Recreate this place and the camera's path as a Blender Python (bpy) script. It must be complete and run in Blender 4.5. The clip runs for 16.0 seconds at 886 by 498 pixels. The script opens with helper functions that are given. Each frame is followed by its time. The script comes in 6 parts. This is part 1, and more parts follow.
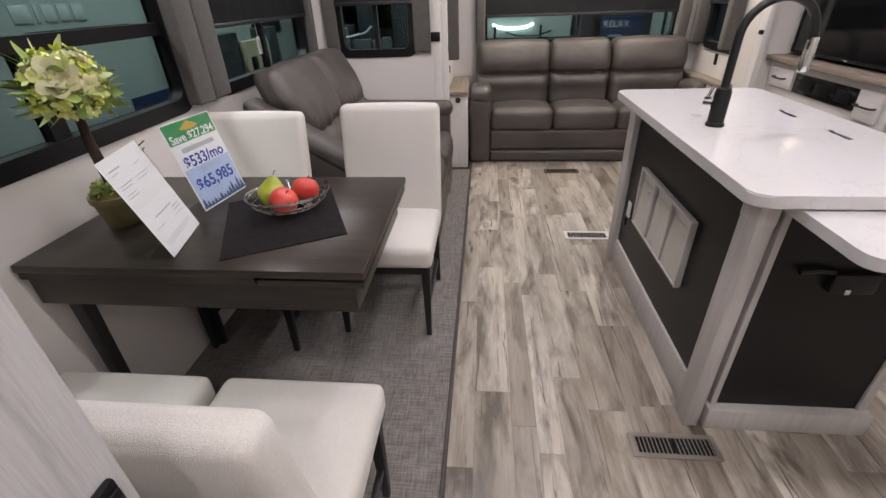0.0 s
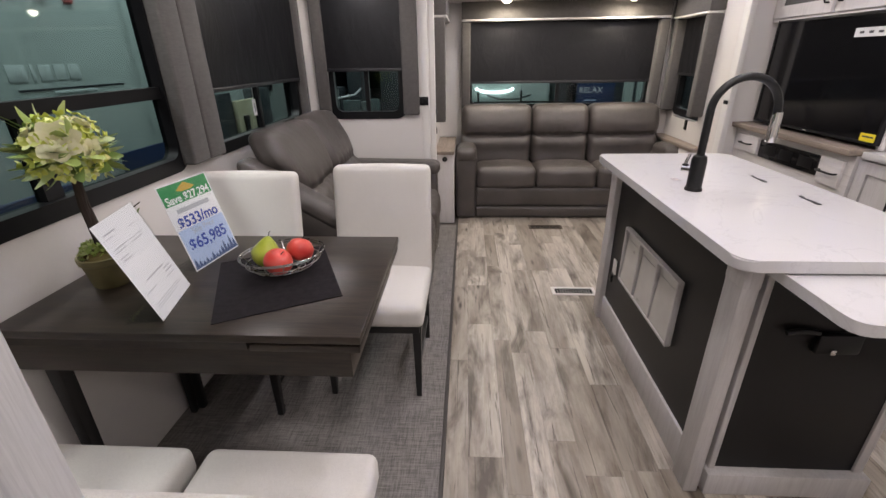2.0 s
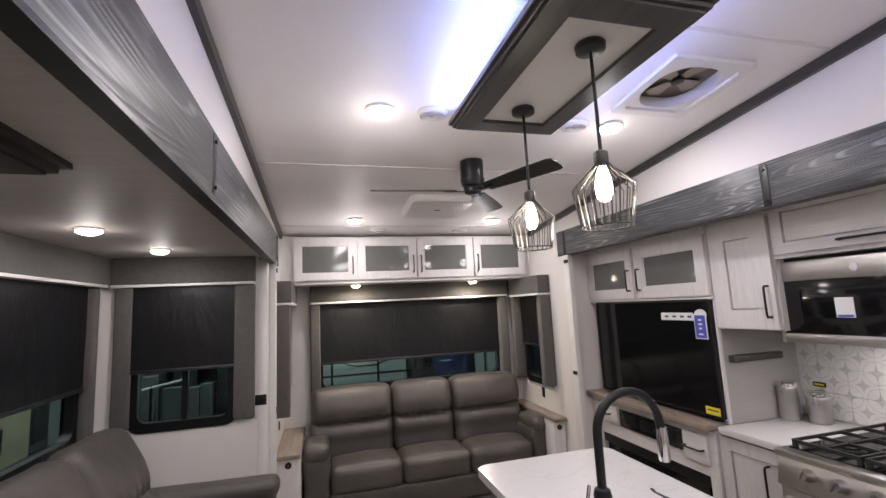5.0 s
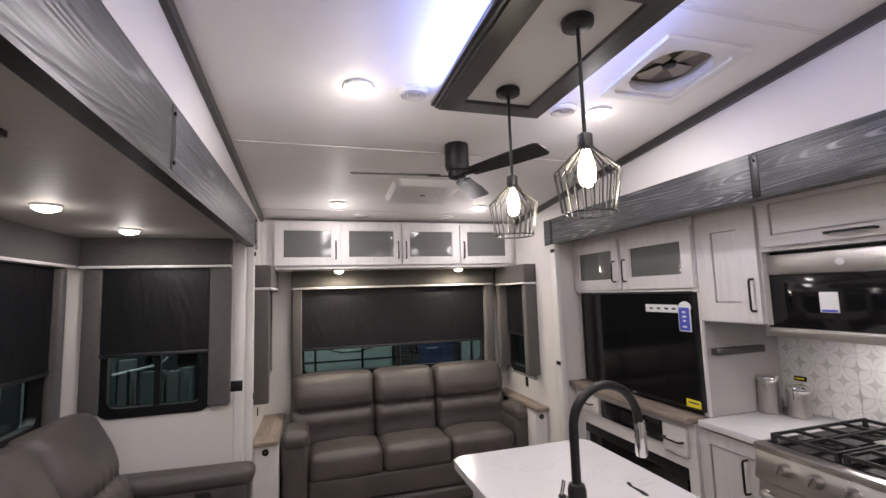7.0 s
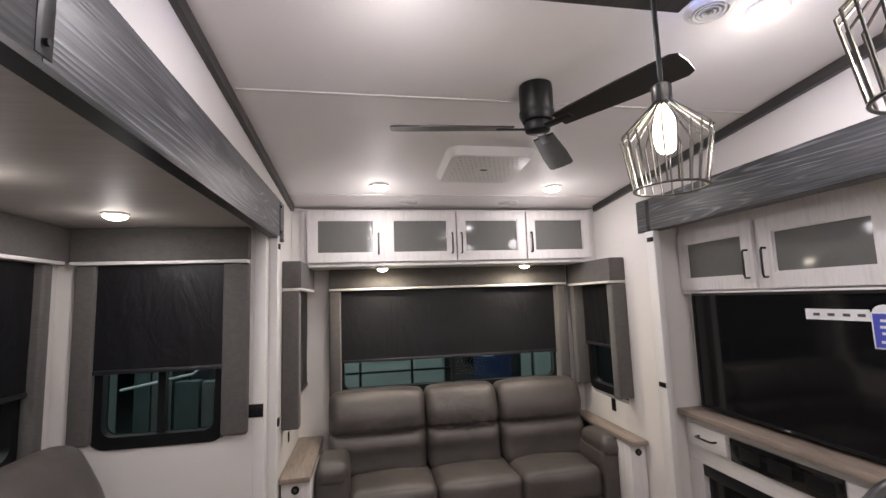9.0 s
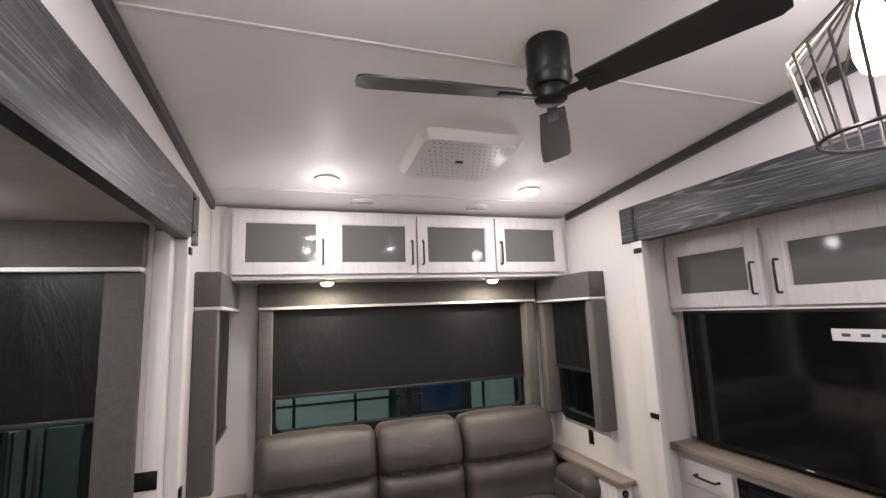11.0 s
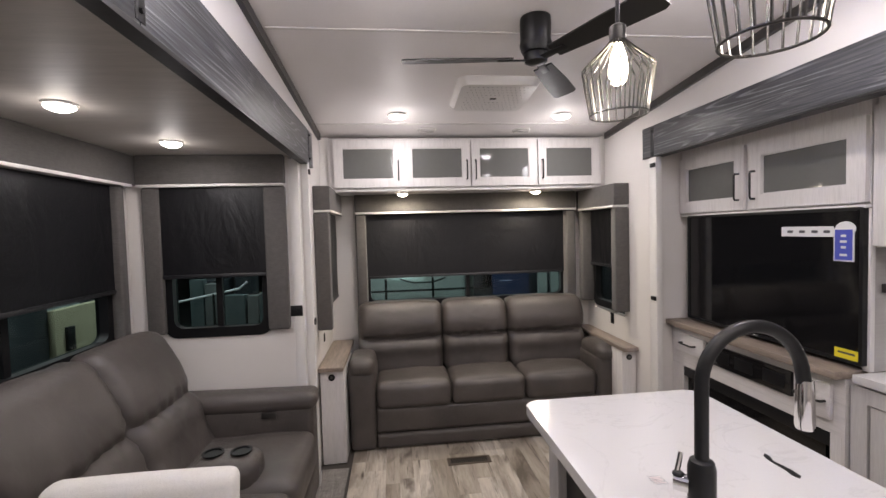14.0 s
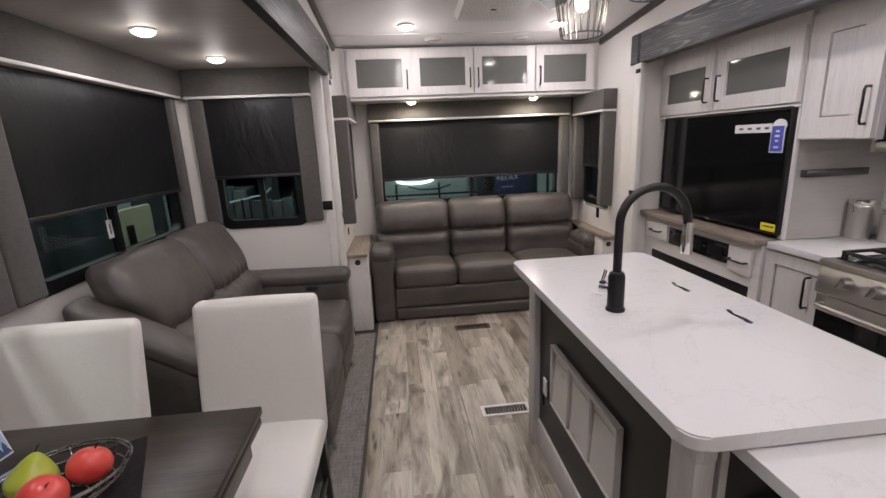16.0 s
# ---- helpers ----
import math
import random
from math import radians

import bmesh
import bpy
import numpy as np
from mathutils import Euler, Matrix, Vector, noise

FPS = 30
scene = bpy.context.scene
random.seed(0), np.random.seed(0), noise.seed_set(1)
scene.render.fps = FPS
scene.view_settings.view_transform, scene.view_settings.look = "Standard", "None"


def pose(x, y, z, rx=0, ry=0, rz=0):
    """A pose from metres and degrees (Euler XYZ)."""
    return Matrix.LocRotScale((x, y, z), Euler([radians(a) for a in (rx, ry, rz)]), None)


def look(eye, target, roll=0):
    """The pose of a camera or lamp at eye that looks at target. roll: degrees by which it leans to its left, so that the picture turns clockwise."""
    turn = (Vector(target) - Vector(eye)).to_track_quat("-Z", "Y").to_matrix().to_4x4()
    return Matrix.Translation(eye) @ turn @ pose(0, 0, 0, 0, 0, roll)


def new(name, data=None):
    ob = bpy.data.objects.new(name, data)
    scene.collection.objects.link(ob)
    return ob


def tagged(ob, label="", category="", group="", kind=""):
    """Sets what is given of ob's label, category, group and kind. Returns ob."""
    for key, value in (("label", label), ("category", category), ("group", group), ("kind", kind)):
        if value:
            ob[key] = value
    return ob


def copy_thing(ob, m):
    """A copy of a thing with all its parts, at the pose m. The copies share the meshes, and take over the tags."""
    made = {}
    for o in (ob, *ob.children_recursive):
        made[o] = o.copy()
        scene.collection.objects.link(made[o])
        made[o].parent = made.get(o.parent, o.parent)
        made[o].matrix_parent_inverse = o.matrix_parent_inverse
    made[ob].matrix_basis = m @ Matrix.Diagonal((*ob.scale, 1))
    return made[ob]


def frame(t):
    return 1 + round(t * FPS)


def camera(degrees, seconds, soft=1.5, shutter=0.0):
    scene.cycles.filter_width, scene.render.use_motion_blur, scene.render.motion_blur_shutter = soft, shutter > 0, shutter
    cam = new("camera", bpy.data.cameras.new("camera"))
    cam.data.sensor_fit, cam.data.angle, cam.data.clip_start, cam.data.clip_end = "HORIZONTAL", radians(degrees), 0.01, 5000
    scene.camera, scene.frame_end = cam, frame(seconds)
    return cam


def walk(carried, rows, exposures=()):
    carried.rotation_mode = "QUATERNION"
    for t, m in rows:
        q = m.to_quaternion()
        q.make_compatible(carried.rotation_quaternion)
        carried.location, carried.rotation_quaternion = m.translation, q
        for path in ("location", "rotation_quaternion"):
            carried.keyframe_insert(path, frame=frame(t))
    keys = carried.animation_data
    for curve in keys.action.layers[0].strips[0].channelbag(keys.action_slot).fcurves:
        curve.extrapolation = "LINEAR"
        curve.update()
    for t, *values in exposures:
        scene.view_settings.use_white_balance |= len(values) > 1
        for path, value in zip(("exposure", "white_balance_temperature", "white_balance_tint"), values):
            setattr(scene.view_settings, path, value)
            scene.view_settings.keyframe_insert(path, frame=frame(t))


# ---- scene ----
cam = camera(90.7, 16.0)
PATH = [
    (0, (0.214, 0.413, 1.369), (0.033, 2.129, 0.359), -2.2),
    (0.5, (0.188, 0.406, 1.383), (0.007, 2.154, 0.429), -1.5),
    (1, (0.187, 0.406, 1.393), (0.02, 2.179, 0.484), -1.4),
    (1.5, (0.187, 0.409, 1.401), (0.054, 2.213, 0.547), -1.1),
    (2, (0.178, 0.416, 1.401), (0.073, 2.244, 0.597), -0.9),
    (2.5, (0.188, 0.447, 1.419), (0.109, 2.309, 0.694), -1.0),
    (3, (0.248, 0.521, 1.511), (0.241, 2.484, 1.127), -1.8),
    (3.5, (0.315, 0.597, 1.584), (0.425, 2.594, 1.59), -2.6),
    (4, (0.277, 0.725, 1.607), (0.619, 2.68, 1.852), -3.0),
    (4.5, (0.24, 0.817, 1.623), (0.732, 2.738, 1.882), -3.6),
    (7, (0.305, 0.901, 1.622), (0.871, 2.809, 1.821), -1.8),
    (7.5, (0.389, 0.984, 1.609), (0.801, 2.931, 1.808), -2.1),
    (8, (0.4, 1.149, 1.602), (0.718, 3.113, 1.802), -2.2),
    (10.5, (0.349, 1.991, 1.635), (0.884, 3.898, 1.91), -1.9),
    (11, (0.344, 2.028, 1.631), (0.973, 3.905, 1.919), -2.3),
    (11.5, (0.345, 2.027, 1.623), (1.03, 3.883, 1.913), -2.6),
    (12, (0.361, 1.991, 1.615), (1.026, 3.862, 1.858), -2.7),
    (12.5, (0.408, 1.848, 1.593), (0.908, 3.777, 1.751), -2.8),
    (13, (0.435, 1.659, 1.573), (0.765, 3.63, 1.654), -3.0),
    (13.5, (0.433, 1.458, 1.537), (0.685, 3.442, 1.553), -2.4),
    (14, (0.427, 1.268, 1.54), (0.649, 3.254, 1.456), -1.6),
    (14.5, (0.457, 1.091, 1.504), (0.559, 3.076, 1.279), -1.7),
    (15, (0.429, 0.952, 1.496), (0.498, 2.925, 1.18), -2.1),
    (15.5, (0.366, 0.831, 1.493), (0.493, 2.786, 1.09), -2.5),
    (16, (0.351, 0.778, 1.489), (0.534, 2.712, 1.016), -2.5),
]
walk(cam, [(t, look(eye, target, roll)) for t, eye, target, roll in PATH],
     [(0.0, 0.5), (2.4, 0.42), (3.3, 0.16), (4.5, 0.13), (8.0, 0.11), (10.5, 0.31), (13.0, 0.34), (14.5, 0.17), (16.0, 0.1)])

# ---------------------------------------------------------------- light
def zc(y):
    """Height of the sloping ceiling."""
    return 2.445 - 0.09 * (y - 2.59)


world = bpy.data.worlds.new("showroom")
world.use_nodes = True
world.node_tree.nodes["Background"].inputs["Color"].default_value = (0.85, 0.9, 0.92, 1)
world.node_tree.nodes["Background"].inputs["Strength"].default_value = 0.05
scene.world = world


def lamp(name, m, power, size, colour, shape="DISK", size_y=None, spread=180):
    data = bpy.data.lights.new(name, "AREA")
    data.energy, data.color, data.shape, data.size, data.spread = power, colour, shape, size, radians(spread)
    if size_y:
        data.size_y = size_y
    ob = new(name, data)
    ob.matrix_world = m
    return ob


WARM = (1.0, 0.932, 0.955)
# The last pair, y -0.54, is unseen and added to brighten the near end.
DOWNLIGHTS = [(0.476, 2.585), (1.588, 2.59), (0.476, 4.17), (1.588, 4.165), (0.476, 1.02), (1.588, 1.02), (0.476, -0.54), (1.588, -0.54)]
SLIDE_LIGHTS = [(-0.655, 1.845, 2.0), (-0.655, 2.865, 2.0), (-0.603, 3.485, 2.0)]
PENDANTS = [(0.995, 2.318), (1.005, 1.886)]
PUCKS = [(0.506, 4.65), (1.556, 4.65)]


# Point light with no fixture of its own, added to brighten a ceiling.
def fill_point(name, place, power, colour, soft=0.04):
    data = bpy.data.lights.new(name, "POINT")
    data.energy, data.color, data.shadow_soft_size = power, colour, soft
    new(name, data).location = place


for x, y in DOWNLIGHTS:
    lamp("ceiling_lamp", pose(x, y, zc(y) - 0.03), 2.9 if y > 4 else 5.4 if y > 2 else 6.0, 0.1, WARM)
    # unseen fill hung below each downlight, added to brighten the ceiling
    fill_point("ceiling_lamp_rim", (x, y, zc(y) - 0.27), 2.2 if y > 4 else 2.1 if y > 2 else 1.9, WARM)
for x, y, z in SLIDE_LIGHTS:
    lamp("slide_lamp", pose(x, y, z - 0.03), 2.8, 0.09, WARM)
    # the same added fill, for the slide-out ceiling
    fill_point("slide_lamp_rim", (x, y, z - 0.12), 0.6, WARM)
for x, y in PUCKS:
    lamp("puck_lamp", pose(x, y, 1.795), 4.8, 0.06, (1.0, 0.88, 0.72))
for y in (1.98, 2.28):
    lamp("cooktop_lamp", pose(2.62, y, 1.362), 1.15, 0.05, WARM)
for x, y in PENDANTS:
    data = bpy.data.lights.new("bulb_lamp", "POINT")
    data.energy, data.color, data.shadow_soft_size = 2.6, (1.0, 0.88, 0.76), 0.03
    new("bulb_lamp", data).location = (x, y, 1.89)
lamp("led_lamp_side", pose(0.772, 2.1, 2.402, 0, 140, 0), 2.4, 0.012, (0.32, 0.4, 1.0), "RECTANGLE", 0.8)
lamp("led_lamp_other_side", pose(1.228, 2.1, 2.402, 0, -140, 0), 2.4, 0.012, (0.32, 0.4, 1.0), "RECTANGLE", 0.8)
lamp("hall_lamp_side", pose(-2.3, 2.5, 4.2), 160, 0.5, (0.93, 1.0, 0.98), "RECTANGLE", 8)
lamp("hall_lamp_rear", pose(1.0, 6.6, 4.2), 220, 8, (0.93, 1.0, 0.98), "RECTANGLE", 0.5)

# ---------------------------------------------------------------- helpers of this scene
BASES = {}


def thing(name, base, label, category, group="", kind=""):
    ob = new(name)
    ob.location = base
    ob.empty_display_size = 0.05
    BASES[ob.name] = Vector(base)
    return tagged(ob, label, category, group, kind)


def mesh_of(name, bm, material, smooth=True):
    bmesh.ops.recalc_face_normals(bm, faces=bm.faces)
    me = bpy.data.meshes.new(name)
    bm.to_mesh(me)
    bm.free()
    if smooth:
        me.shade_smooth()
        me.set_sharp_from_angle(angle=radians(38))
    me.materials.append(material)
    return me


def part(name, bm, material, parent, label="", smooth=True):
    """One mesh object, modelled in world places, under a thing or a part."""
    ob = new(name, mesh_of(name, bm, material, smooth))
    ob.parent = parent
    if parent.name in BASES:
        ob.matrix_parent_inverse = Matrix.Translation(-BASES[parent.name])
    return tagged(ob, label)


def solid(name, bm, material, label, category, kind="", group="", smooth=True):
    """A top-level thing that is one mesh."""
    return tagged(new(name, mesh_of(name, bm, material, smooth)), label, category, group, kind)


def box(bm, x0, x1, y0, y1, z0, z1, bevel=0.0, segments=2):
    made = bmesh.ops.create_cube(bm, size=1, matrix=Matrix.Translation(((x0 + x1) / 2, (y0 + y1) / 2, (z0 + z1) / 2)) @ Matrix.Diagonal((x1 - x0, y1 - y0, z1 - z0, 1)))
    if bevel:
        edges = list({e for v in made["verts"] for e in v.link_edges})
        bmesh.ops.bevel(bm, geom=edges, offset=bevel, segments=segments, profile=0.5, affect="EDGES")
    return bm


def boxed(x0, x1, y0, y1, z0, z1, bevel=0.0, segments=2):
    return box(bmesh.new(), x0, x1, y0, y1, z0, z1, bevel, segments)


def rod(bm, a, b, r, r2=None, n=12, caps=True):
    a, b = Vector(a), Vector(b)
    d = b - a
    m = Matrix.Translation((a + b) / 2) @ d.to_track_quat("Z", "Y").to_matrix().to_4x4()
    bmesh.ops.create_cone(bm, cap_ends=caps, segments=n, radius1=r, radius2=r if r2 is None else r2, depth=d.length, matrix=m)
    return bm


def tube(bm, points, r, n=10, closed=False):
    """A round bar along points."""
    pts = [Vector(p) for p in points]
    rings, side = [], None
    for i, p in enumerate(pts):
        a = pts[i - 1] if i or closed else p
        b = pts[(i + 1) % len(pts)] if i + 1 < len(pts) or closed else p
        d = (b - a).normalized()
        if side is None:
            side = d.orthogonal().normalized()
        side = (side - d * side.dot(d)).normalized()
        up = d.cross(side)
        rings.append([bm.verts.new(p + r * (math.cos(2 * math.pi * k / n) * side + math.sin(2 * math.pi * k / n) * up)) for k in range(n)])
    for i in range(len(rings) if closed else len(rings) - 1):
        ra, rb = rings[i], rings[(i + 1) % len(rings)]
        for k in range(n):
            bm.faces.new((ra[k], ra[(k + 1) % n], rb[(k + 1) % n], rb[k]))
    if not closed:
        bm.faces.new(rings[0][::-1])
        bm.faces.new(rings[-1])
    return bm


def lathe(bm, profile, centre, n=24, caps=True):
    """Profile rows (radius, z) turned about a vertical axis."""
    cx, cy, cz = centre
    rings = [[bm.verts.new((cx + r * math.cos(2 * math.pi * k / n), cy + r * math.sin(2 * math.pi * k / n), cz + z)) for k in range(n)] for r, z in profile]
    for ra, rb in zip(rings, rings[1:]):
        for k in range(n):
            bm.faces.new((ra[k], ra[(k + 1) % n], rb[(k + 1) % n], rb[k]))
    if caps:
        bm.faces.new(rings[0][::-1])
        bm.faces.new(rings[-1])
    return bm


def rounded(w, h, r, n=5):
    """Corners of a rounded rectangle round the origin."""
    out = []
    for cx, cy, a in ((w / 2 - r, h / 2 - r, 0), (-w / 2 + r, h / 2 - r, 90), (-w / 2 + r, -h / 2 + r, 180), (w / 2 - r, -h / 2 + r, 270)):
        out += [(cx + r * math.cos(radians(a + 90 * k / n)), cy + r * math.sin(radians(a + 90 * k / n))) for k in range(n + 1)]
    return out


def slab(bm, outline, lift, z0, z1):
    """An outline extruded; lift(u, v, w) gives the place."""
    lo = [bm.verts.new(lift(u, v, z0)) for u, v in outline]
    hi = [bm.verts.new(lift(u, v, z1)) for u, v in outline]
    bm.faces.new(lo[::-1])
    bm.faces.new(hi)
    for k in range(len(lo)):
        j = (k + 1) % len(lo)
        bm.faces.new((lo[k], lo[j], hi[j], hi[k]))
    return bm


def ring(bm, outer, inner, lift, z0, z1):
    a = [[bm.verts.new(lift(u, v, z)) for u, v in o] for z in (z0, z1) for o in (outer, inner)]
    n = len(outer)
    for k in range(n):
        j = (k + 1) % n
        for p, q in ((0, 2), (3, 1), (1, 0), (2, 3)):
            bm.faces.new((a[p][k], a[p][j], a[q][j], a[q][k]))
    return bm


def cushion(bm, x0, x1, y0, y1, z0, z1, r=0.04, bulge=(0, 0, 0), shape=None, n=7):
    """A padded block with round edges; bulge swells the faces along x, y and z; shape moves each place."""
    half = [(x1 - x0) / 2, (y1 - y0) / 2, (z1 - z0) / 2]
    mid = [(x0 + x1) / 2, (y0 + y1) / 2, (z0 + z1) / 2]

    def steps(h):
        k = min(r, h * 0.98) / h
        edge = [-1 + k * (1 - math.cos(a)) for a in (0, math.pi / 6, math.pi / 3, math.pi / 2)]
        inner = [-(1 - k) + 2 * (1 - k) * i / n for i in range(1, n)]
        return edge + inner + [-e for e in edge[::-1]]

    seen = {}

    def vert(p):
        key = tuple(round(c, 5) for c in p)
        if key not in seen:
            full = [p[i] * half[i] for i in range(3)]
            core = [max(-(half[i] - min(r, half[i] * 0.98)), min(half[i] - min(r, half[i] * 0.98), full[i])) for i in range(3)]
            d = Vector([full[i] - core[i] for i in range(3)])
            q = Vector(core) + (d.normalized() * min(r, *half) if d.length > 1e-9 else d)
            for i in range(3):
                j, k = (i + 1) % 3, (i + 2) % 3
                q[i] += bulge[i] * p[i] * (1 - p[j] ** 2) * (1 - p[k] ** 2)
            q += Vector(mid)
            seen[key] = bm.verts.new(shape(q) if shape else q)
        return seen[key]

    for axis in range(3):
        j, k = (axis + 1) % 3, (axis + 2) % 3
        su, sv = steps(half[j]), steps(half[k])
        for sign in (-1, 1):
            for a in range(len(su) - 1):
                for b in range(len(sv) - 1):
                    quad = []
                    for u, v in ((su[a], sv[b]), (su[a + 1], sv[b]), (su[a + 1], sv[b + 1]), (su[a], sv[b + 1])):
                        p = [0, 0, 0]
                        p[axis], p[j], p[k] = sign, u, v
                        quad.append(vert(p))
                    if len(set(quad)) == 4:
                        bm.faces.new(quad)
    return bm


def moved(bm, m):
    bmesh.ops.transform(bm, matrix=m, verts=bm.verts)
    return bm


# ---------------------------------------------------------------- materials
def material(name, rough=0.5, metal=0.0, colour=(0.5, 0.5, 0.5)):
    m = bpy.data.materials.new(name)
    m.use_nodes = True
    nt = m.node_tree
    b = nt.nodes["Principled BSDF"]
    b.inputs["Base Color"].default_value = (*colour, 1)
    b.inputs["Roughness"].default_value = rough
    b.inputs["Metallic"].default_value = metal
    return m, nt, b


def node(nt, kind, **values):
    n = nt.nodes.new(kind)
    for key, value in values.items():
        if key in n.inputs:
            n.inputs[key].default_value = value
    return n


def coords(nt, scale=(1, 1, 1), source="Object", random_shift=False):
    tc = nt.nodes.new("ShaderNodeTexCoord")
    mp = nt.nodes.new("ShaderNodeMapping")
    mp.inputs["Scale"].default_value = scale
    nt.links.new(tc.outputs[source], mp.inputs["Vector"])
    if random_shift:
        info = nt.nodes.new("ShaderNodeObjectInfo")
        mul = nt.nodes.new("ShaderNodeVectorMath")
        mul.operation = "SCALE"
        mul.inputs[0].default_value = (37.0, 53.0, 71.0)
        nt.links.new(info.outputs["Random"], mul.inputs["Scale"])
        nt.links.new(mul.outputs[0], mp.inputs["Location"])
    return mp.outputs[0]


def ramp(nt, fac, *stops):
    r = nt.nodes.new("ShaderNodeValToRGB")
    el = r.color_ramp.elements
    while len(el) < len(stops):
        el.new(0.5)
    for e, (p, c) in zip(el, stops):
        e.position, e.color = p, (*c, 1)
    nt.links.new(fac, r.inputs["Fac"])
    return r.outputs["Color"]


def blend(nt, fac, a, b, mode="MIX"):
    m = nt.nodes.new("ShaderNodeMixRGB")
    m.blend_type = mode
    for key, v in (("Fac", fac), ("Color1", a), ("Color2", b)):
        if isinstance(v, (int, float)):
            m.inputs[key].default_value = v
        elif isinstance(v, tuple):
            m.inputs[key].default_value = (*v, 1)
        else:
            nt.links.new(v, m.inputs[key])
    return m.outputs["Color"]


def noise_tex(nt, vec, scale, detail=4.0, rough=0.55, distortion=0.0):
    n = node(nt, "ShaderNodeTexNoise", Scale=scale, Detail=detail, Roughness=rough, Distortion=distortion)
    nt.links.new(vec, n.inputs["Vector"])
    return n.outputs["Fac"]


def bump(nt, b, height, strength=0.2, distance=0.002):
    n = node(nt, "ShaderNodeBump", Strength=strength, Distance=distance)
    nt.links.new(height, n.inputs["Height"])
    nt.links.new(n.outputs["Normal"], b.inputs["Normal"])


def plain(name, colour, rough=0.5, metal=0.0, spot=30.0, vary=0.12, relief=0.08):
    """One colour with faint blotches, wear and relief."""
    m, nt, b = material(name, rough, metal)
    v = coords(nt)
    big, small = noise_tex(nt, v, 2.2), noise_tex(nt, v, spot)
    c = ramp(nt, big, (0.3, tuple(x * (1 - vary) for x in colour)), (0.7, tuple(min(1, x * (1 + vary)) for x in colour)))
    c = blend(nt, 0.25, c, ramp(nt, small, (0.35, tuple(x * (1 - vary) for x in colour)), (0.65, tuple(min(1, x * (1 + vary)) for x in colour))))
    nt.links.new(c, b.inputs["Base Color"])
    rr = nt.nodes.new("ShaderNodeMapRange")
    rr.inputs["To Min"].default_value, rr.inputs["To Max"].default_value = max(0.02, rough - 0.07), min(1, rough + 0.07)
    nt.links.new(small, rr.inputs["Value"])
    nt.links.new(rr.outputs[0], b.inputs["Roughness"])
    if relief:
        bump(nt, b, small, relief, 0.001)
    return m


def grained(name, light, dark, along, stretch=14.0, scale=5.0, rough=0.5, relief=0.2, contrast=(0.35, 0.7), random_shift=True, knots=0.0):
    """Wood with its grain along the axis named."""
    m, nt, b = material(name, rough)
    s = [stretch, stretch, stretch]
    s["xyz".index(along)] = 1.0
    v = coords(nt, tuple(s), random_shift=random_shift)
    g = noise_tex(nt, v, scale * 0.35, 6.0, 0.6, 0.6)
    fine = noise_tex(nt, v, scale * 2.4, 3.0, 0.6)
    c = ramp(nt, g, (contrast[0], dark), (contrast[1], light))
    c = blend(nt, 0.35, c, ramp(nt, fine, (0.35, dark), (0.62, light)))
    if knots:
        u = coords(nt, tuple(0.28 * x if x > 1 else 1.0 for x in s), random_shift=random_shift)
        k = node(nt, "ShaderNodeTexVoronoi", Scale=2.1)
        nt.links.new(u, k.inputs["Vector"])
        c = blend(nt, ramp(nt, k.outputs["Distance"], (0.0, (knots,) * 3), (0.28, (0, 0, 0))), c, dark)
    nt.links.new(c, b.inputs["Base Color"])
    bump(nt, b, fine, relief, 0.0015)
    return m


def woven(name, light, dark, scale=420.0, rough=0.9, relief=0.35, slub=0.35):
    """Cloth with warp and weft."""
    m, nt, b = material(name, rough)
    v = coords(nt)
    a = noise_tex(nt, coords(nt, (1, 0.12, 0.12)), scale, 2.0)
    c2 = noise_tex(nt, coords(nt, (0.12, 1, 0.12)), scale, 2.0)
    d = noise_tex(nt, coords(nt, (0.12, 0.12, 1)), scale, 2.0)
    mix = blend(nt, 0.5, blend(nt, 0.5, a, c2), d)
    c = ramp(nt, mix, (0.36, dark), (0.62, light))
    c = blend(nt, slub, c, ramp(nt, noise_tex(nt, v, 3.0), (0.3, dark), (0.7, light)))
    nt.links.new(c, b.inputs["Base Color"])
    b.inputs["Sheen Weight"].default_value = 0.15
    bump(nt, b, mix, relief, 0.0015)
    return m


def glowing(name, colour, strength):
    m, nt, b = material(name, 0.4, 0, colour)
    b.inputs["Emission Color"].default_value = (*colour, 1)
    b.inputs["Emission Strength"].default_value = strength
    return m


def tinted_pane(name, tint, gloss=0.05):
    """A thin pane: what lies behind shows through its tint, and it shines more at a slant."""
    m, nt, b = material(name)
    t = node(nt, "ShaderNodeBsdfTransparent", Color=(*tint, 1))
    g = node(nt, "ShaderNodeBsdfGlossy", Roughness=0.01)
    f = node(nt, "ShaderNodeLayerWeight", Blend=0.5)
    p = nt.nodes.new("ShaderNodeMath")
    p.operation = "POWER"
    p.inputs[1].default_value = 4.0
    nt.links.new(f.outputs["Facing"], p.inputs[0])
    q = nt.nodes.new("ShaderNodeMath")
    q.operation = "MULTIPLY_ADD"
    q.inputs[1].default_value, q.inputs[2].default_value = 0.45, gloss
    nt.links.new(p.outputs[0], q.inputs[0])
    mix = nt.nodes.new("ShaderNodeMixShader")
    nt.links.new(q.outputs[0], mix.inputs[0])
    nt.links.new(t.outputs[0], mix.inputs[1])
    nt.links.new(g.outputs[0], mix.inputs[2])
    nt.links.new(mix.outputs[0], nt.nodes["Material Output"].inputs["Surface"])
    return m


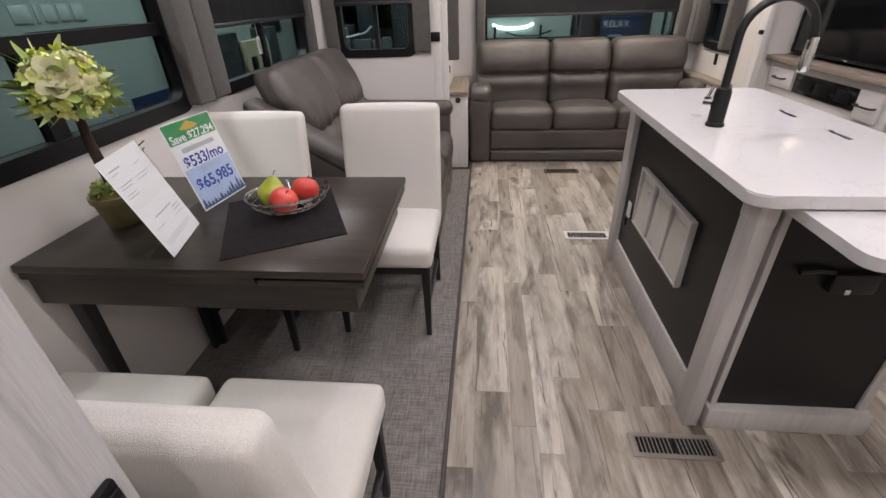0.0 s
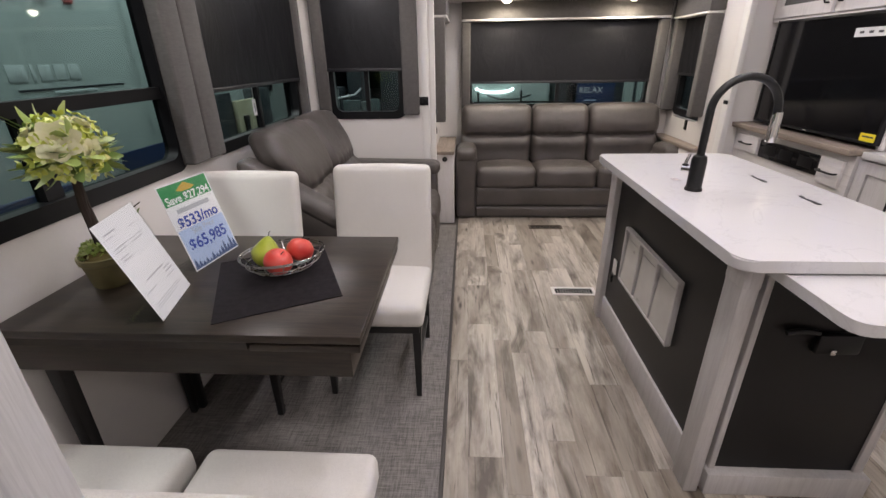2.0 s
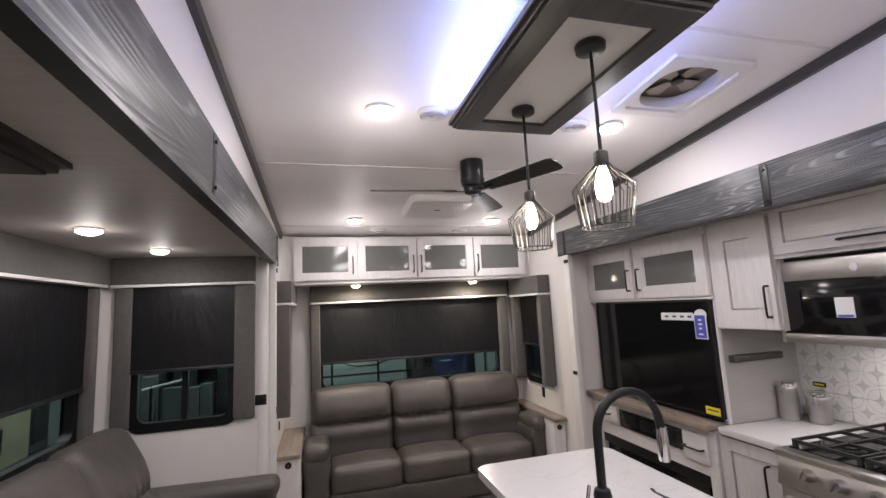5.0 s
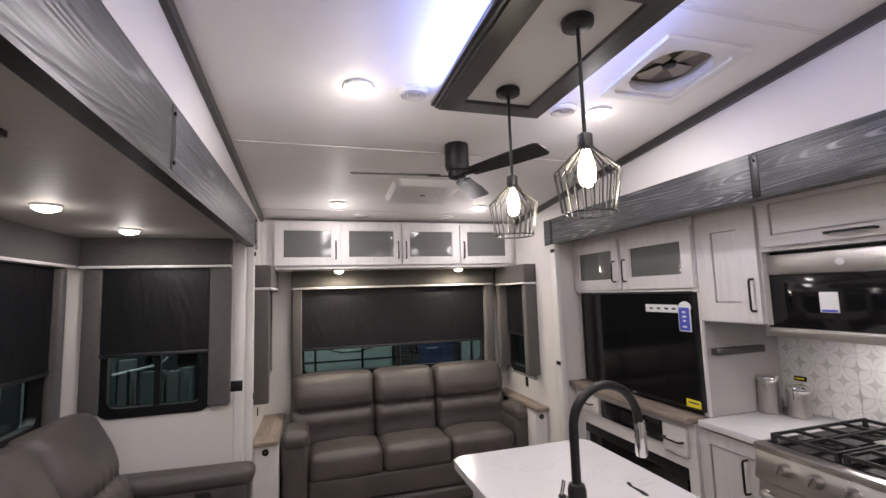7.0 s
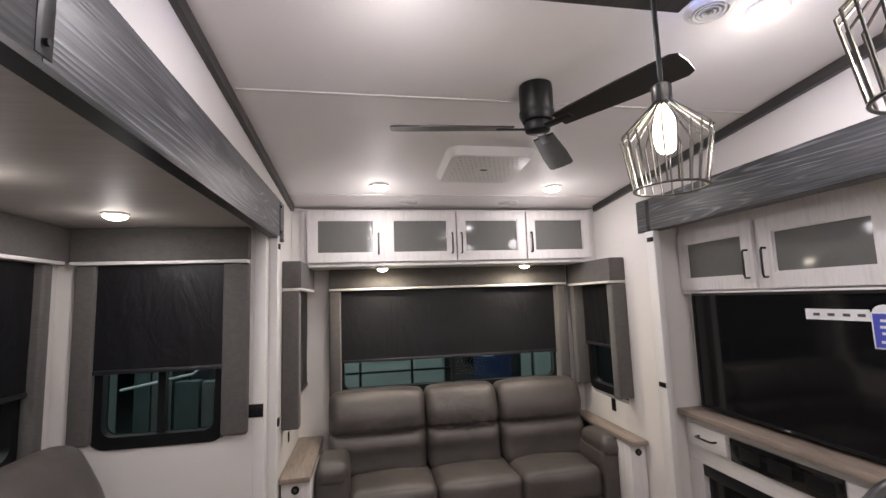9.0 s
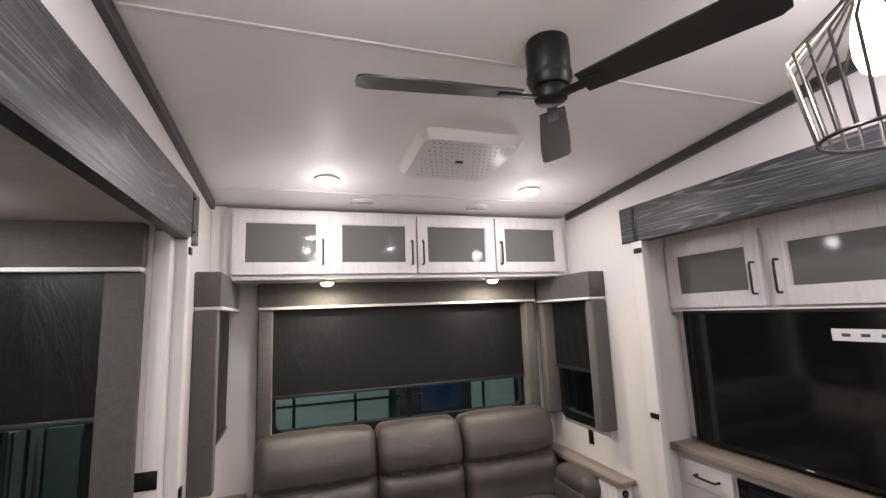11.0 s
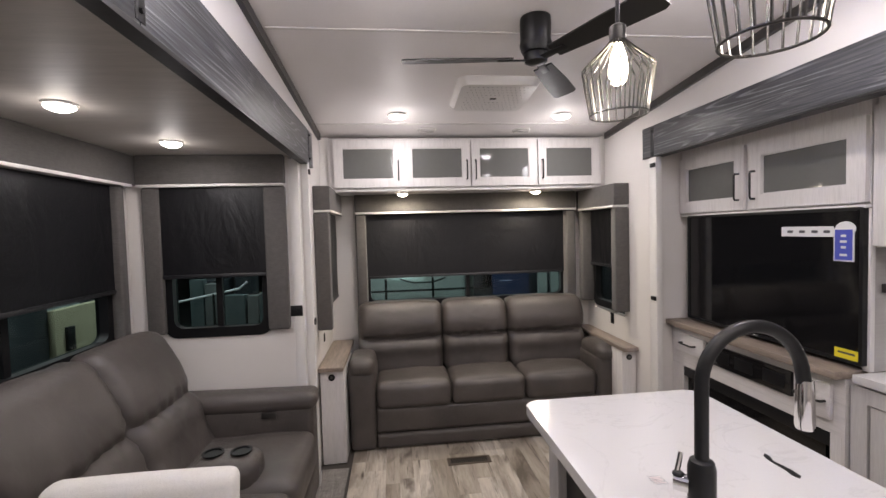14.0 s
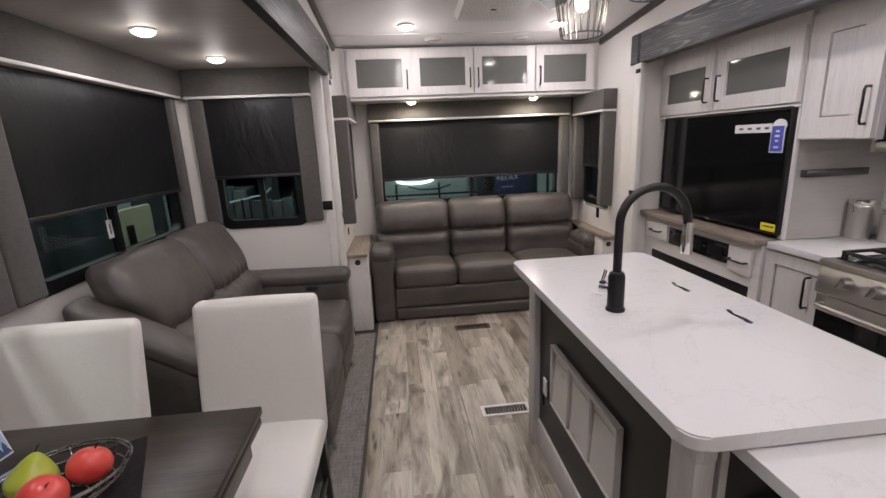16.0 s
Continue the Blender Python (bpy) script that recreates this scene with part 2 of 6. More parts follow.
WALL = plain("wall_board", (0.67, 0.64, 0.617), 0.6, spot=140, vary=0.035, relief=0.1)
CEILING = plain("ceiling_vinyl", (0.82, 0.79, 0.78), 0.5, spot=90, vary=0.035, relief=0.06)
TRIM = plain("white_trim", (0.7, 0.68, 0.66), 0.45, vary=0.03)
CABINET = grained("whitewashed_oak_upright", (0.65, 0.625, 0.618), (0.48, 0.46, 0.453), "z", 16, 7, 0.45, 0.15, (0.2, 0.5))
CABINET_FLAT = grained("whitewashed_oak_level", (0.65, 0.625, 0.618), (0.48, 0.46, 0.453), "y", 16, 7, 0.45, 0.15, (0.2, 0.5))
GREY_WOOD = grained("pale_grey_oak", (0.56, 0.54, 0.53), (0.42, 0.4, 0.395), "z", 16, 7, 0.5, 0.15, (0.25, 0.6))
FRONT_PANEL = grained("pale_grey_front_panel", (0.49, 0.488, 0.49), (0.33, 0.328, 0.33), "z", 22, 9, 0.5, 0.14, (0.3, 0.5))
PANEL_WOOD = grained("pale_grey_side_panel", (0.37, 0.352, 0.34), (0.31, 0.295, 0.285), "x", 14, 7, 0.5, 0.1, (0.25, 0.7))
BEAM, _bn, _bb = material("charcoal_stained_beam", 0.42)
_patch = noise_tex(_bn, coords(_bn, (2.2, 0.7, 2.2), random_shift=True), 2.6, 5.0, 0.6, 0.4)
_fibre = noise_tex(_bn, coords(_bn, (70, 1.6, 70), random_shift=True), 2.0, 4.0, 0.65)
_rings = noise_tex(_bn, coords(_bn, (1.0, 0.11, 1.0), random_shift=True), 5.5, 1.2, 0.4, 0.5)
_times = _bn.nodes.new("ShaderNodeMath")
_times.operation = "MULTIPLY"
_times.inputs[1].default_value = 190.0
_bn.links.new(_rings, _times.inputs[0])
_sine = _bn.nodes.new("ShaderNodeMath")
_sine.operation = "SINE"
_bn.links.new(_times.outputs[0], _sine.inputs[0])
_c = ramp(_bn, _patch, (0.38, (0.02, 0.0205, 0.0235)), (0.62, (0.064, 0.0655, 0.072)))
_c = blend(_bn, 0.45, _c, ramp(_bn, _fibre, (0.4, (0.012, 0.012, 0.014)), (0.62, (0.1, 0.102, 0.11))))
_line = blend(_bn, 1.0, ramp(_bn, _sine.outputs[0], (0.35, (0, 0, 0)), (0.95, (1, 1, 1))), ramp(_bn, _fibre, (0.4, (0.25, 0.25, 0.25)), (0.58, (1, 1, 1))), "MULTIPLY")
_line = blend(_bn, 1.0, _line, ramp(_bn, noise_tex(_bn, coords(_bn, (1.6, 0.6, 1.6), random_shift=True), 3.4, 3.0), (0.42, (0.1, 0.1, 0.1)), (0.58, (1, 1, 1))), "MULTIPLY")
_bn.links.new(blend(_bn, _line, _c, (0.24, 0.245, 0.258)), _bb.inputs["Base Color"])
bump(_bn, _bb, blend(_bn, 0.5, _fibre, _sine.outputs[0]), 0.35, 0.0015)
FRAME_DARK = grained("charcoal_moulding", (0.058, 0.053, 0.05), (0.022, 0.021, 0.021), "y", 16, 6, 0.33, 0.25)
DARK_PANEL = plain("dark_island_panel", (0.011, 0.0105, 0.011), 0.36, spot=220, vary=0.18, relief=0.15)
TABLE_WOOD = grained("dark_table_wood", (0.044, 0.0325, 0.0235), (0.011, 0.009, 0.0078), "x", 13, 6, 0.32, 0.14)
TABLE_WOOD.node_tree.nodes["Principled BSDF"].inputs["Specular IOR Level"].default_value = 0.32
BLACK_WOOD = plain("black_leg_paint", (0.012, 0.012, 0.012), 0.4, vary=0.1)
PLANK_TOP = grained("weathered_grey_brown_top", (0.32, 0.26, 0.215), (0.15, 0.12, 0.1), "y", 10, 6, 0.55, 0.2)
LEATHER, LEATHER_NT, _lb = material("taupe_grey_leather", 0.38)
_v = coords(LEATHER_NT)
_c = ramp(LEATHER_NT, noise_tex(LEATHER_NT, _v, 4.0), (0.3, (0.058, 0.0501, 0.0462)), (0.7, (0.089, 0.077, 0.0713)))
LEATHER_NT.links.new(_c, _lb.inputs["Base Color"])
_vo = node(LEATHER_NT, "ShaderNodeTexVoronoi", Scale=330.0)
LEATHER_NT.links.new(_v, _vo.inputs["Vector"])
_mix = blend(LEATHER_NT, 0.75, _vo.outputs["Distance"], noise_tex(LEATHER_NT, _v, 11.0, 5.0, 0.55, 1.2))
bump(LEATHER_NT, _lb, blend(LEATHER_NT, 0.45, _mix, noise_tex(LEATHER_NT, coords(LEATHER_NT, (1, 1, 1.8)), 5.5, 2.0, 0.5, 1.8)), 0.6, 0.011)
FABRIC, _fn0, _fb0 = material("off_white_upholstery", 0.95)
_v = coords(_fn0)
_curl = node(_fn0, "ShaderNodeTexVoronoi", Scale=620.0)
_fn0.links.new(_v, _curl.inputs["Vector"])
_loop = blend(_fn0, 0.5, _curl.outputs["Distance"], noise_tex(_fn0, _v, 380.0, 4.0, 0.7))
_fn0.links.new(blend(_fn0, 0.08, ramp(_fn0, _loop, (0.25, (0.5, 0.478, 0.448)), (0.6, (0.68, 0.655, 0.618))), ramp(_fn0, noise_tex(_fn0, _v, 6.0), (0.3, (0.5, 0.475, 0.45)), (0.7, (0.75, 0.72, 0.69)))), _fb0.inputs["Base Color"])
_fb0.inputs["Sheen Weight"].default_value = 0.15
bump(_fn0, _fb0, _loop, 0.6, 0.002)
CARPET, _kn, _kb = material("grey_woven_carpet", 0.95)
_warp = noise_tex(_kn, coords(_kn, (1, 0.06, 1)), 270.0, 2.0)
_weft = noise_tex(_kn, coords(_kn, (0.06, 1, 1)), 270.0, 2.0)
_weave = blend(_kn, 0.5, _warp, _weft)
_c = ramp(_kn, _weave, (0.38, (0.105, 0.097, 0.091)), (0.62, (0.265, 0.247, 0.232)))
_kn.links.new(blend(_kn, 0.15, _c, ramp(_kn, noise_tex(_kn, coords(_kn), 5.0), (0.3, (0.14, 0.13, 0.12)), (0.7, (0.24, 0.225, 0.21)))), _kb.inputs["Base Color"])
bump(_kn, _kb, _weave, 0.6, 0.002)
VALANCE = woven("grey_valance_linen", (0.105, 0.097, 0.093), (0.072, 0.0665, 0.064), 260, 0.85, 0.25, 0.2)
SHADE = woven("black_blind_cloth", (0.021, 0.0208, 0.0245), (0.0135, 0.0135, 0.0158), 200, 0.5, 0.2, 0.3)
SHADE.node_tree.nodes["Principled BSDF"].inputs["Sheen Weight"].default_value = 0.0
SHADE.node_tree.nodes["Principled BSDF"].inputs["Roughness"].default_value = 0.38
SHADE.node_tree.nodes["Principled BSDF"].inputs["Specular IOR Level"].default_value = 0.65
_fold = noise_tex(SHADE.node_tree, coords(SHADE.node_tree, (2.2, 2.2, 1.0)), 3.0, 4.0, 0.6, 1.4)
bump(SHADE.node_tree, SHADE.node_tree.nodes["Principled BSDF"], _fold, 0.5, 0.012)
QUARTZ, _qn, _qb = material("white_quartz", 0.13)
_v = coords(_qn)
_warp = noise_tex(_qn, _v, 2.2, 6.0, 0.6, 1.6)
_vein = ramp(_qn, _warp, (0.488, (0.565, 0.553, 0.555)), (0.5, (0.52, 0.508, 0.51)), (0.512, (0.565, 0.553, 0.555)))
_qn.links.new(blend(_qn, 0.06, _vein, ramp(_qn, noise_tex(_qn, _v, 300.0), (0.4, (0.6, 0.6, 0.6)), (0.6, (0.9, 0.9, 0.9)))), _qb.inputs["Base Color"])
PINK_INK = plain("faint_red_print", (0.72, 0.6, 0.59), 0.5, vary=0.05)
BLACK_METAL = plain("black_metal", (0.014, 0.014, 0.015), 0.38, 0.4, vary=0.1)
GUNMETAL = plain("dark_wire_metal", (0.105, 0.102, 0.1), 0.3, 0.9, vary=0.1)
STEEL = plain("brushed_steel", (0.55, 0.53, 0.51), 0.36, 1.0, spot=60, vary=0.04, relief=0)
CHROME = plain("polished_chrome", (0.75, 0.74, 0.73), 0.1, 1.0, vary=0.03, relief=0)
IRON = plain("cast_iron", (0.014, 0.014, 0.014), 0.6, 0.2, spot=200, relief=0.3)
BLACK_GLASS = plain("black_gloss", (0.006, 0.006, 0.007), 0.07, vary=0.05, relief=0)
BLACK_PLASTIC = plain("black_plastic", (0.007, 0.007, 0.008), 0.35, vary=0.1)
WHITE_PLASTIC = plain("white_plastic", (0.72, 0.7, 0.68), 0.4, vary=0.03)
for _m in (DARK_PANEL, BLACK_PLASTIC):
    _m.node_tree.nodes["Principled BSDF"].inputs["Specular IOR Level"].default_value = 0.28
SMOKED = plain("smoked_door_glass", (0.13, 0.13, 0.125), 0.035, vary=0.06, relief=0)
SMOKED.node_tree.nodes["Principled BSDF"].inputs["Specular IOR Level"].default_value = 0.22
FROSTED = plain("frosted_panel", (0.52, 0.5, 0.47), 0.3, vary=0.15, spot=12)
PANE = tinted_pane("tinted_window_pane", (0.6, 0.66, 0.66), 0.025)
CLEAR = tinted_pane("clear_pane", (0.97, 0.98, 0.98), 0.02)
SLIDE_CEILING = grained("taupe_linen_ceiling", (0.45, 0.418, 0.386), (0.36, 0.334, 0.307), "x", 10, 8, 0.55, 0.1, (0.3, 0.7), False)
LAMP = glowing("lamp_lens", (1.0, 0.92, 0.8), 24)
PUCK_GLOW = glowing("puck_lens", (1.0, 0.86, 0.64), 45)
BULB = glowing("bulb_glow", (1.0, 0.86, 0.64), 19)
LED = glowing("led_strip_glow", (0.36, 0.44, 1.0), 10)

# ---------------------------------------------------------------- structure
XL, XR, YB = -0.10, 2.11, 4.93          # main room walls
SX, SY0, SY1, SZ = -1.04, 0.60, 3.885, 2.0  # dining slide-out
KX, KY = 2.87, 3.95                      # kitchen slide-out


def pierced(name, m, u0, u1, z0, z1, holes, thick=0.06, mat=WALL, label="white textured wall board"):
    """A wall in its own plane: u along it, +y towards the room; holes are (u0, u1, z0, z1), left to right."""
    bm = bmesh.new()
    at = u0
    for a, b, c, d in holes:
        box(bm, at, a, -thick, 0, z0, z1)
        box(bm, a, b, -thick, 0, z0, c)
        box(bm, a, b, -thick, 0, d, z1)
        at = b
    box(bm, at, u1, -thick, 0, z0, z1)
    bmesh.ops.remove_doubles(bm, verts=bm.verts[:], dist=1e-5)
    return solid(name, moved(bm, m), mat, label, "wall", "structure", smooth=False)


M_REAR, M_END = pose(0, YB, 0, 0, 0, 180), pose(0, SY1, 0, 0, 0, 180)
M_LONG, M_LEFT, M_RIGHT = pose(SX, 0, 0, 0, 0, -90), pose(XL, 0, 0, 0, 0, -90), pose(XR, 0, 0, 0, 0, 90)

pierced("wall_rear", M_REAR, -XR - 0.06, -XL + 0.06, 0, 2.4, [(-1.90, -0.185, 0.93, 1.70)])
pierced("wall_slide_end", M_END, 0.165, -SX, 0, 2.06, [(0.295, 0.86, 0.985, 1.86)])
pierced("wall_slide_side", M_LONG, -SY1 - 0.06, -SY0 + 0.06, 0, 2.06, [(-3.70, -2.485, 0.985, 1.86), (-2.25, -0.95, 0.985, 1.86)])
pierced("wall_left_rear", M_LEFT, -YB, -3.95, 0, 2.55, [(-4.84, -4.33, 0.86, 1.74)])
pierced("wall_right_rear", M_RIGHT, 3.98, YB, 0, 2.55, [(4.315, 4.80, 0.86, 1.74)])
solid("wall_left_header", boxed(XL - 0.06, XL, 0.615, 3.95, 2.0, 2.75), WALL, "white wall board above the dining slide-out", "wall", "structure")
solid("wall_left_front", boxed(XL - 0.06, -0.09, -1.6, 0.615, 0, 2.95), FRONT_PANEL, "pale wood-grain wall panel beside the dining area", "wall", "structure")
solid("wall_right_header", boxed(XR, XR + 0.06, 0.9, 3.98, 2.0, 2.75), WALL, "white wall board above the kitchen slide-out", "wall", "structure")
solid("wall_right_front", boxed(XR, XR + 0.06, -1.6, 0.9, 0, 2.95), WALL, "plain white wall board", "wall", "structure")
solid("wall_front", boxed(-0.2, 2.2, -1.66, -1.6, 0, 2.95), WALL, "plain white wall board closing the room", "wall", "structure")
solid("wall_slide_front", boxed(SX - 0.06, -0.16, SY0 - 0.06, SY0, 0, 2.06), WALL, "white wall board of the slide-out's end", "wall", "structure")
solid("wall_kitchen_side", boxed(KX, KX + 0.06, 0.84, KY + 0.06, 0, 2.06), WALL, "white wall board behind the kitchen", "wall", "structure")
solid("wall_kitchen_end", boxed(XR + 0.03, KX, KY, KY + 0.06, 0, 2.06), WALL, "white wall board at the end of the kitchen slide-out", "wall", "structure")
solid("wall_kitchen_front", boxed(XR + 0.06, KX, 0.84, 0.9, 0, 2.06), WALL, "plain white wall board closing the kitchen", "wall", "structure")
solid("ceiling_slide", boxed(SX - 0.06, -0.1105, SY0 - 0.06, SY1 + 0.06, SZ - 0.004, SZ + 0.05), SLIDE_CEILING, "taupe linen-look ceiling of the dining slide-out", "ceiling", "structure")
solid("ceiling_kitchen", boxed(XR + 0.06, KX + 0.06, 0.84, KY + 0.06, 2.06, 2.1), CEILING, "pale grey ceiling of the kitchen slide-out", "ceiling", "structure")

# sloping ceiling with the vent's opening
bm = bmesh.new()
VX0, VX1, VY0, VY1 = 1.515, 1.845, 2.085, 2.415


def sloped(bm, x0, x1, y0, y1, dz0, dz1):
    vs = [bm.verts.new((x, y, zc(y) + d)) for d in (dz0, dz1) for x, y in ((x0, y0), (x1, y0), (x1, y1), (x0, y1))]
    for f in ((3, 2, 1, 0), (4, 5, 6, 7), (0, 1, 5, 4), (1, 2, 6, 5), (2, 3, 7, 6), (3, 0, 4, 7)):
        bm.faces.new([vs[k] for k in f])
    return bm


for a in ((XL - 0.06, VX0, -1.66, YB + 0.06), (VX1, XR + 0.06, -1.66, YB + 0.06), (VX0, VX1, -1.66, VY0), (VX0, VX1, VY1, YB + 0.06)):
    sloped(bm, *a, 0, 0.05)
solid("ceiling", bm, CEILING, "pale grey vinyl ceiling sloping down to the rear", "ceiling", "structure", smooth=False)
for y in (0.70, 1.93, 3.166, 4.345):
    solid("ceiling_seam", sloped(bmesh.new(), XL + 0.03, XR - 0.03, y - 0.007, y + 0.007, -0.005, 0.001), TRIM, "thin white batten over a ceiling joint", "ceiling trim", "structure")
for x0, x1 in ((XL, XL + 0.022), (XR - 0.022, XR)):
    solid("crown_trim", sloped(bmesh.new(), x0, x1, -1.6, 4.56, -0.045, -0.001), FRAME_DARK, "dark charcoal trim where wall meets ceiling", "trim", "structure")

# floor
solid("floor", boxed(SX - 0.06, KX + 0.06, -1.66, YB + 0.06, -0.08, -0.006), plain("floor_joint", (0.06, 0.052, 0.046), 0.7), "grey-brown wood-look plank floor", "floor", "structure")
solid("carpet", boxed(SX, 0.088, SY0, 4.13, -0.004, 0.006, 0.003), CARPET, "mottled grey woven carpet of the slide-out", "carpet", "structure")
solid("carpet_edge", boxed(0.088, 0.102, SY0, 4.13, -0.004, 0.008, 0.003), plain("carpet_binding", (0.06, 0.055, 0.052), 0.6), "dark grey binding strip along the carpet", "floor trim", "structure")

# jamb casings of the slide-outs
for x0, x1, y0, y1, label in ((-0.16, -0.066, 3.95, 4.005, "white casing of the dining slide-out"), (2.098, 2.14, 3.90, 3.98, "white casing of the kitchen slide-out")):
    solid("jamb_casing", boxed(x0, x1, y0, y1, 0, 1.975, 0.006), TRIM, label, "trim", "structure")
solid("jamb_inner", boxed(-0.165, -0.11, SY1 - 0.0, 3.95, 0, 1.975, 0.004), TRIM, "white inner strip of the slide-out opening", "trim", "structure")

# beams with steel straps
for x0, x1, y1, side in ((-0.109, -0.067, 4.132, -1), (2.095, 2.165, 4.045, 1)):
    t = thing("ceiling_beam", ((x0 + x1) / 2, 2.3, 1.975), "charcoal-stained rough wooden beam over the slide-out opening", "beam", kind="structure")
    xf = x1 if side < 0 else x0
    ys = [0.62, 2.232, y1] if side < 0 else [0.88, 2.265, y1]
    for a, b in zip(ys, ys[1:]):
        part("beam_board", boxed(x0, x1, a + 0.001, b - 0.001, 1.97 if side < 0 else 1.983, 2.173, 0.0012), BEAM, t)
    # black strip puts the shade of the beam's unlit underside into colour
    part("underside", boxed(x0 - 0.0008, x1 + 0.0008, ys[0], y1 - 0.001, 1.957 if side < 0 else 1.974, 1.9695 if side < 0 else 1.9825), BLACK_WOOD, t, "underside strip blackened for its shade")
    for y in (ys[1], y1 - 0.11):
        s = 0.0015
        strap = part("strap", boxed(xf - s, xf + s, y - 0.018, y + 0.018, 1.978, 2.163, 0.001), BLACK_METAL, t, "dark steel strap with bolts")
        for z in (2.0, 2.14):
            part("bolt", rod(bmesh.new(), (xf, y, z), (xf - side * 0.008, y, z), 0.006, n=8), BLACK_METAL, strap)


# ---------------------------------------------------------------- windows
WINDOWS = 0


def window_set(m, u0, u1, z0, z1, blind, top, sill, label, side=0.085, far=None, deep=0.07, v_top=1.98, bars=1, over=0.03, split=None, boards=2, lower=None, reach=(0, 0), hang=0.026):
    """Glazing, black frame, roller blind, and the padded surround; u along the wall, +y into the room."""
    global WINDOWS
    WINDOWS += 1
    w = thing(f"window_{WINDOWS}", m @ Vector(((u0 + u1) / 2, 0, z0)), f"black-framed tinted window {label}", "window", kind="structure")
    cu, cz, wd, ht = (u0 + u1) / 2, (z0 + z1) / 2, u1 - u0, z1 - z0

    def lift(u, v, d):
        return m @ Vector((cu + u, d, cz + v))

    part("window_frame", ring(bmesh.new(), rounded(wd + 0.03, ht + 0.03, 0.075), rounded(wd - 0.08, ht - 0.08, 0.05), lift, -0.05, 0.008), BLACK_PLASTIC, w)
    p = part("pane", slab(bmesh.new(), rounded(wd - 0.04, ht - 0.04, 0.05), lift, -0.036, -0.032), PANE, w)
    p.visible_shadow = False
    for k in range(bars):
        u = u0 + wd * (k + 1) / (bars + 1)
        part("mullion", moved(boxed(u - 0.016, u + 0.016, -0.045, -0.012, z0 + 0.02, z1 - 0.02), m), BLACK_PLASTIC, w)
    if split:
        part("sash_bar", moved(boxed(u0 + 0.02, u1 - 0.02, -0.045, -0.008, split - 0.022, split + 0.022), m), BLACK_PLASTIC, w)
    if lower:
        part("lower_mullion", moved(boxed(lower - 0.03, lower + 0.03, -0.045, -0.01, z0 + 0.02, split - 0.02), m), BLACK_PLASTIC, w)
    v = thing("window_valance", m @ Vector((cu, 0, top)), f"grey linen valance {label}", "valance")
    far = far or side
    a, b = u0 - over - far, u1 + over + side
    part("head_box", moved(boxed(a - reach[0], b + reach[1], 0, deep, top, v_top, 0.008), m), VALANCE, v)
    part("trim_strip", moved(boxed(a + 0.004 - 0.4 * reach[0], b - 0.004 + reach[1], 0.004, deep + 0.004, top - 0.016, top, 0.003), m), TRIM, v, "thin white trim strip")
    for s0, s1 in ((a, a + far), (b - side, b))[2 - boards:]:
        part("side_board", moved(boxed(s0, s1, 0, deep - 0.012, sill, top - 0.016, 0.012, 3), m), VALANCE, v)
    if blind:
        r = thing("roller_blind", m @ Vector((cu, 0, blind)), f"lowered black roller blind {label}", "blind")
        bm = bmesh.new()
        c0, c1, n = a + far - 0.004, b - side + 0.004, 24
        front = [[bm.verts.new(m @ Vector((c0 + (c1 - c0) * k / n, hang + 0.006 * math.sin(k * 1.9 + j) * (1 - 0.12 * j) * (j / 6) * math.sin(k * 0.61 + 1), top - 0.016 + (blind - top + 0.016) * j / 6))) for k in range(n + 1)] for j in range(7)]
        for ra, rb in zip(front, front[1:]):
            for k in range(n):
                bm.faces.new((ra[k], ra[k + 1], rb[k + 1], rb[k]))
        bmesh.ops.solidify(bm, geom=bm.faces[:], thickness=0.002)
        part("cloth", bm, SHADE, r)
        part("hem_bar", moved(boxed(c0, c1, hang - 0.01, hang + 0.006, blind - 0.014, blind + 0.006, 0.004), m), SHADE, r)


window_set(M_REAR, -1.90, -0.185, 0.93, 1.70, 1.172, 1.703, 0.88, "behind the rear sofa", side=0.082, deep=0.11, v_top=1.842, over=-0.02)
window_set(M_END, 0.295, 0.86, 0.985, 1.86, 1.325, 1.835, 1.0, "in the slide-out's end", side=0.09, far=0.12, deep=0.055, over=-0.005, v_top=1.995, bars=1, reach=(0, 0.018))
window_set(M_LONG, -3.70, -2.485, 0.985, 1.86, 1.275, 1.835, 0.99, "beside the reclining loveseat", side=0.135, far=0.06, deep=0.075, over=0.0, v_top=1.995, reach=(0.122, 0))
window_set(M_LONG, -2.25, -0.95, 0.985, 1.86, None, 1.835, 0.99, "beside the dining table", side=0.125, deep=0.075, over=-0.03, v_top=1.995, split=1.285, bars=0, lower=-1.62)
window_set(M_LEFT, -4.84, -4.33, 0.90, 1.74, 1.05, 1.70, 0.89, "in the rear wall by the slide-out", side=0.075, hang=0.07, deep=0.112, v_top=1.86, over=0.0, bars=0, boards=1)
window_set(M_RIGHT, 4.315, 4.80, 0.90, 1.74, 1.235, 1.69, 0.915, "in the rear wall by the kitchen", side=0.075, deep=0.118, v_top=1.845, over=0.0, bars=0)


# ---------------------------------------------------------------- seating
def crumpled(depth, scale, seed):
    """Soft unevenness of stuffed leather."""
    def move(q):
        p = q * scale + Vector((seed * 3.1, seed * 1.7, 0))
        return q + depth * noise.noise_vector(p) + depth * 0.4 * noise.noise_vector(p * 2.7)
    return move


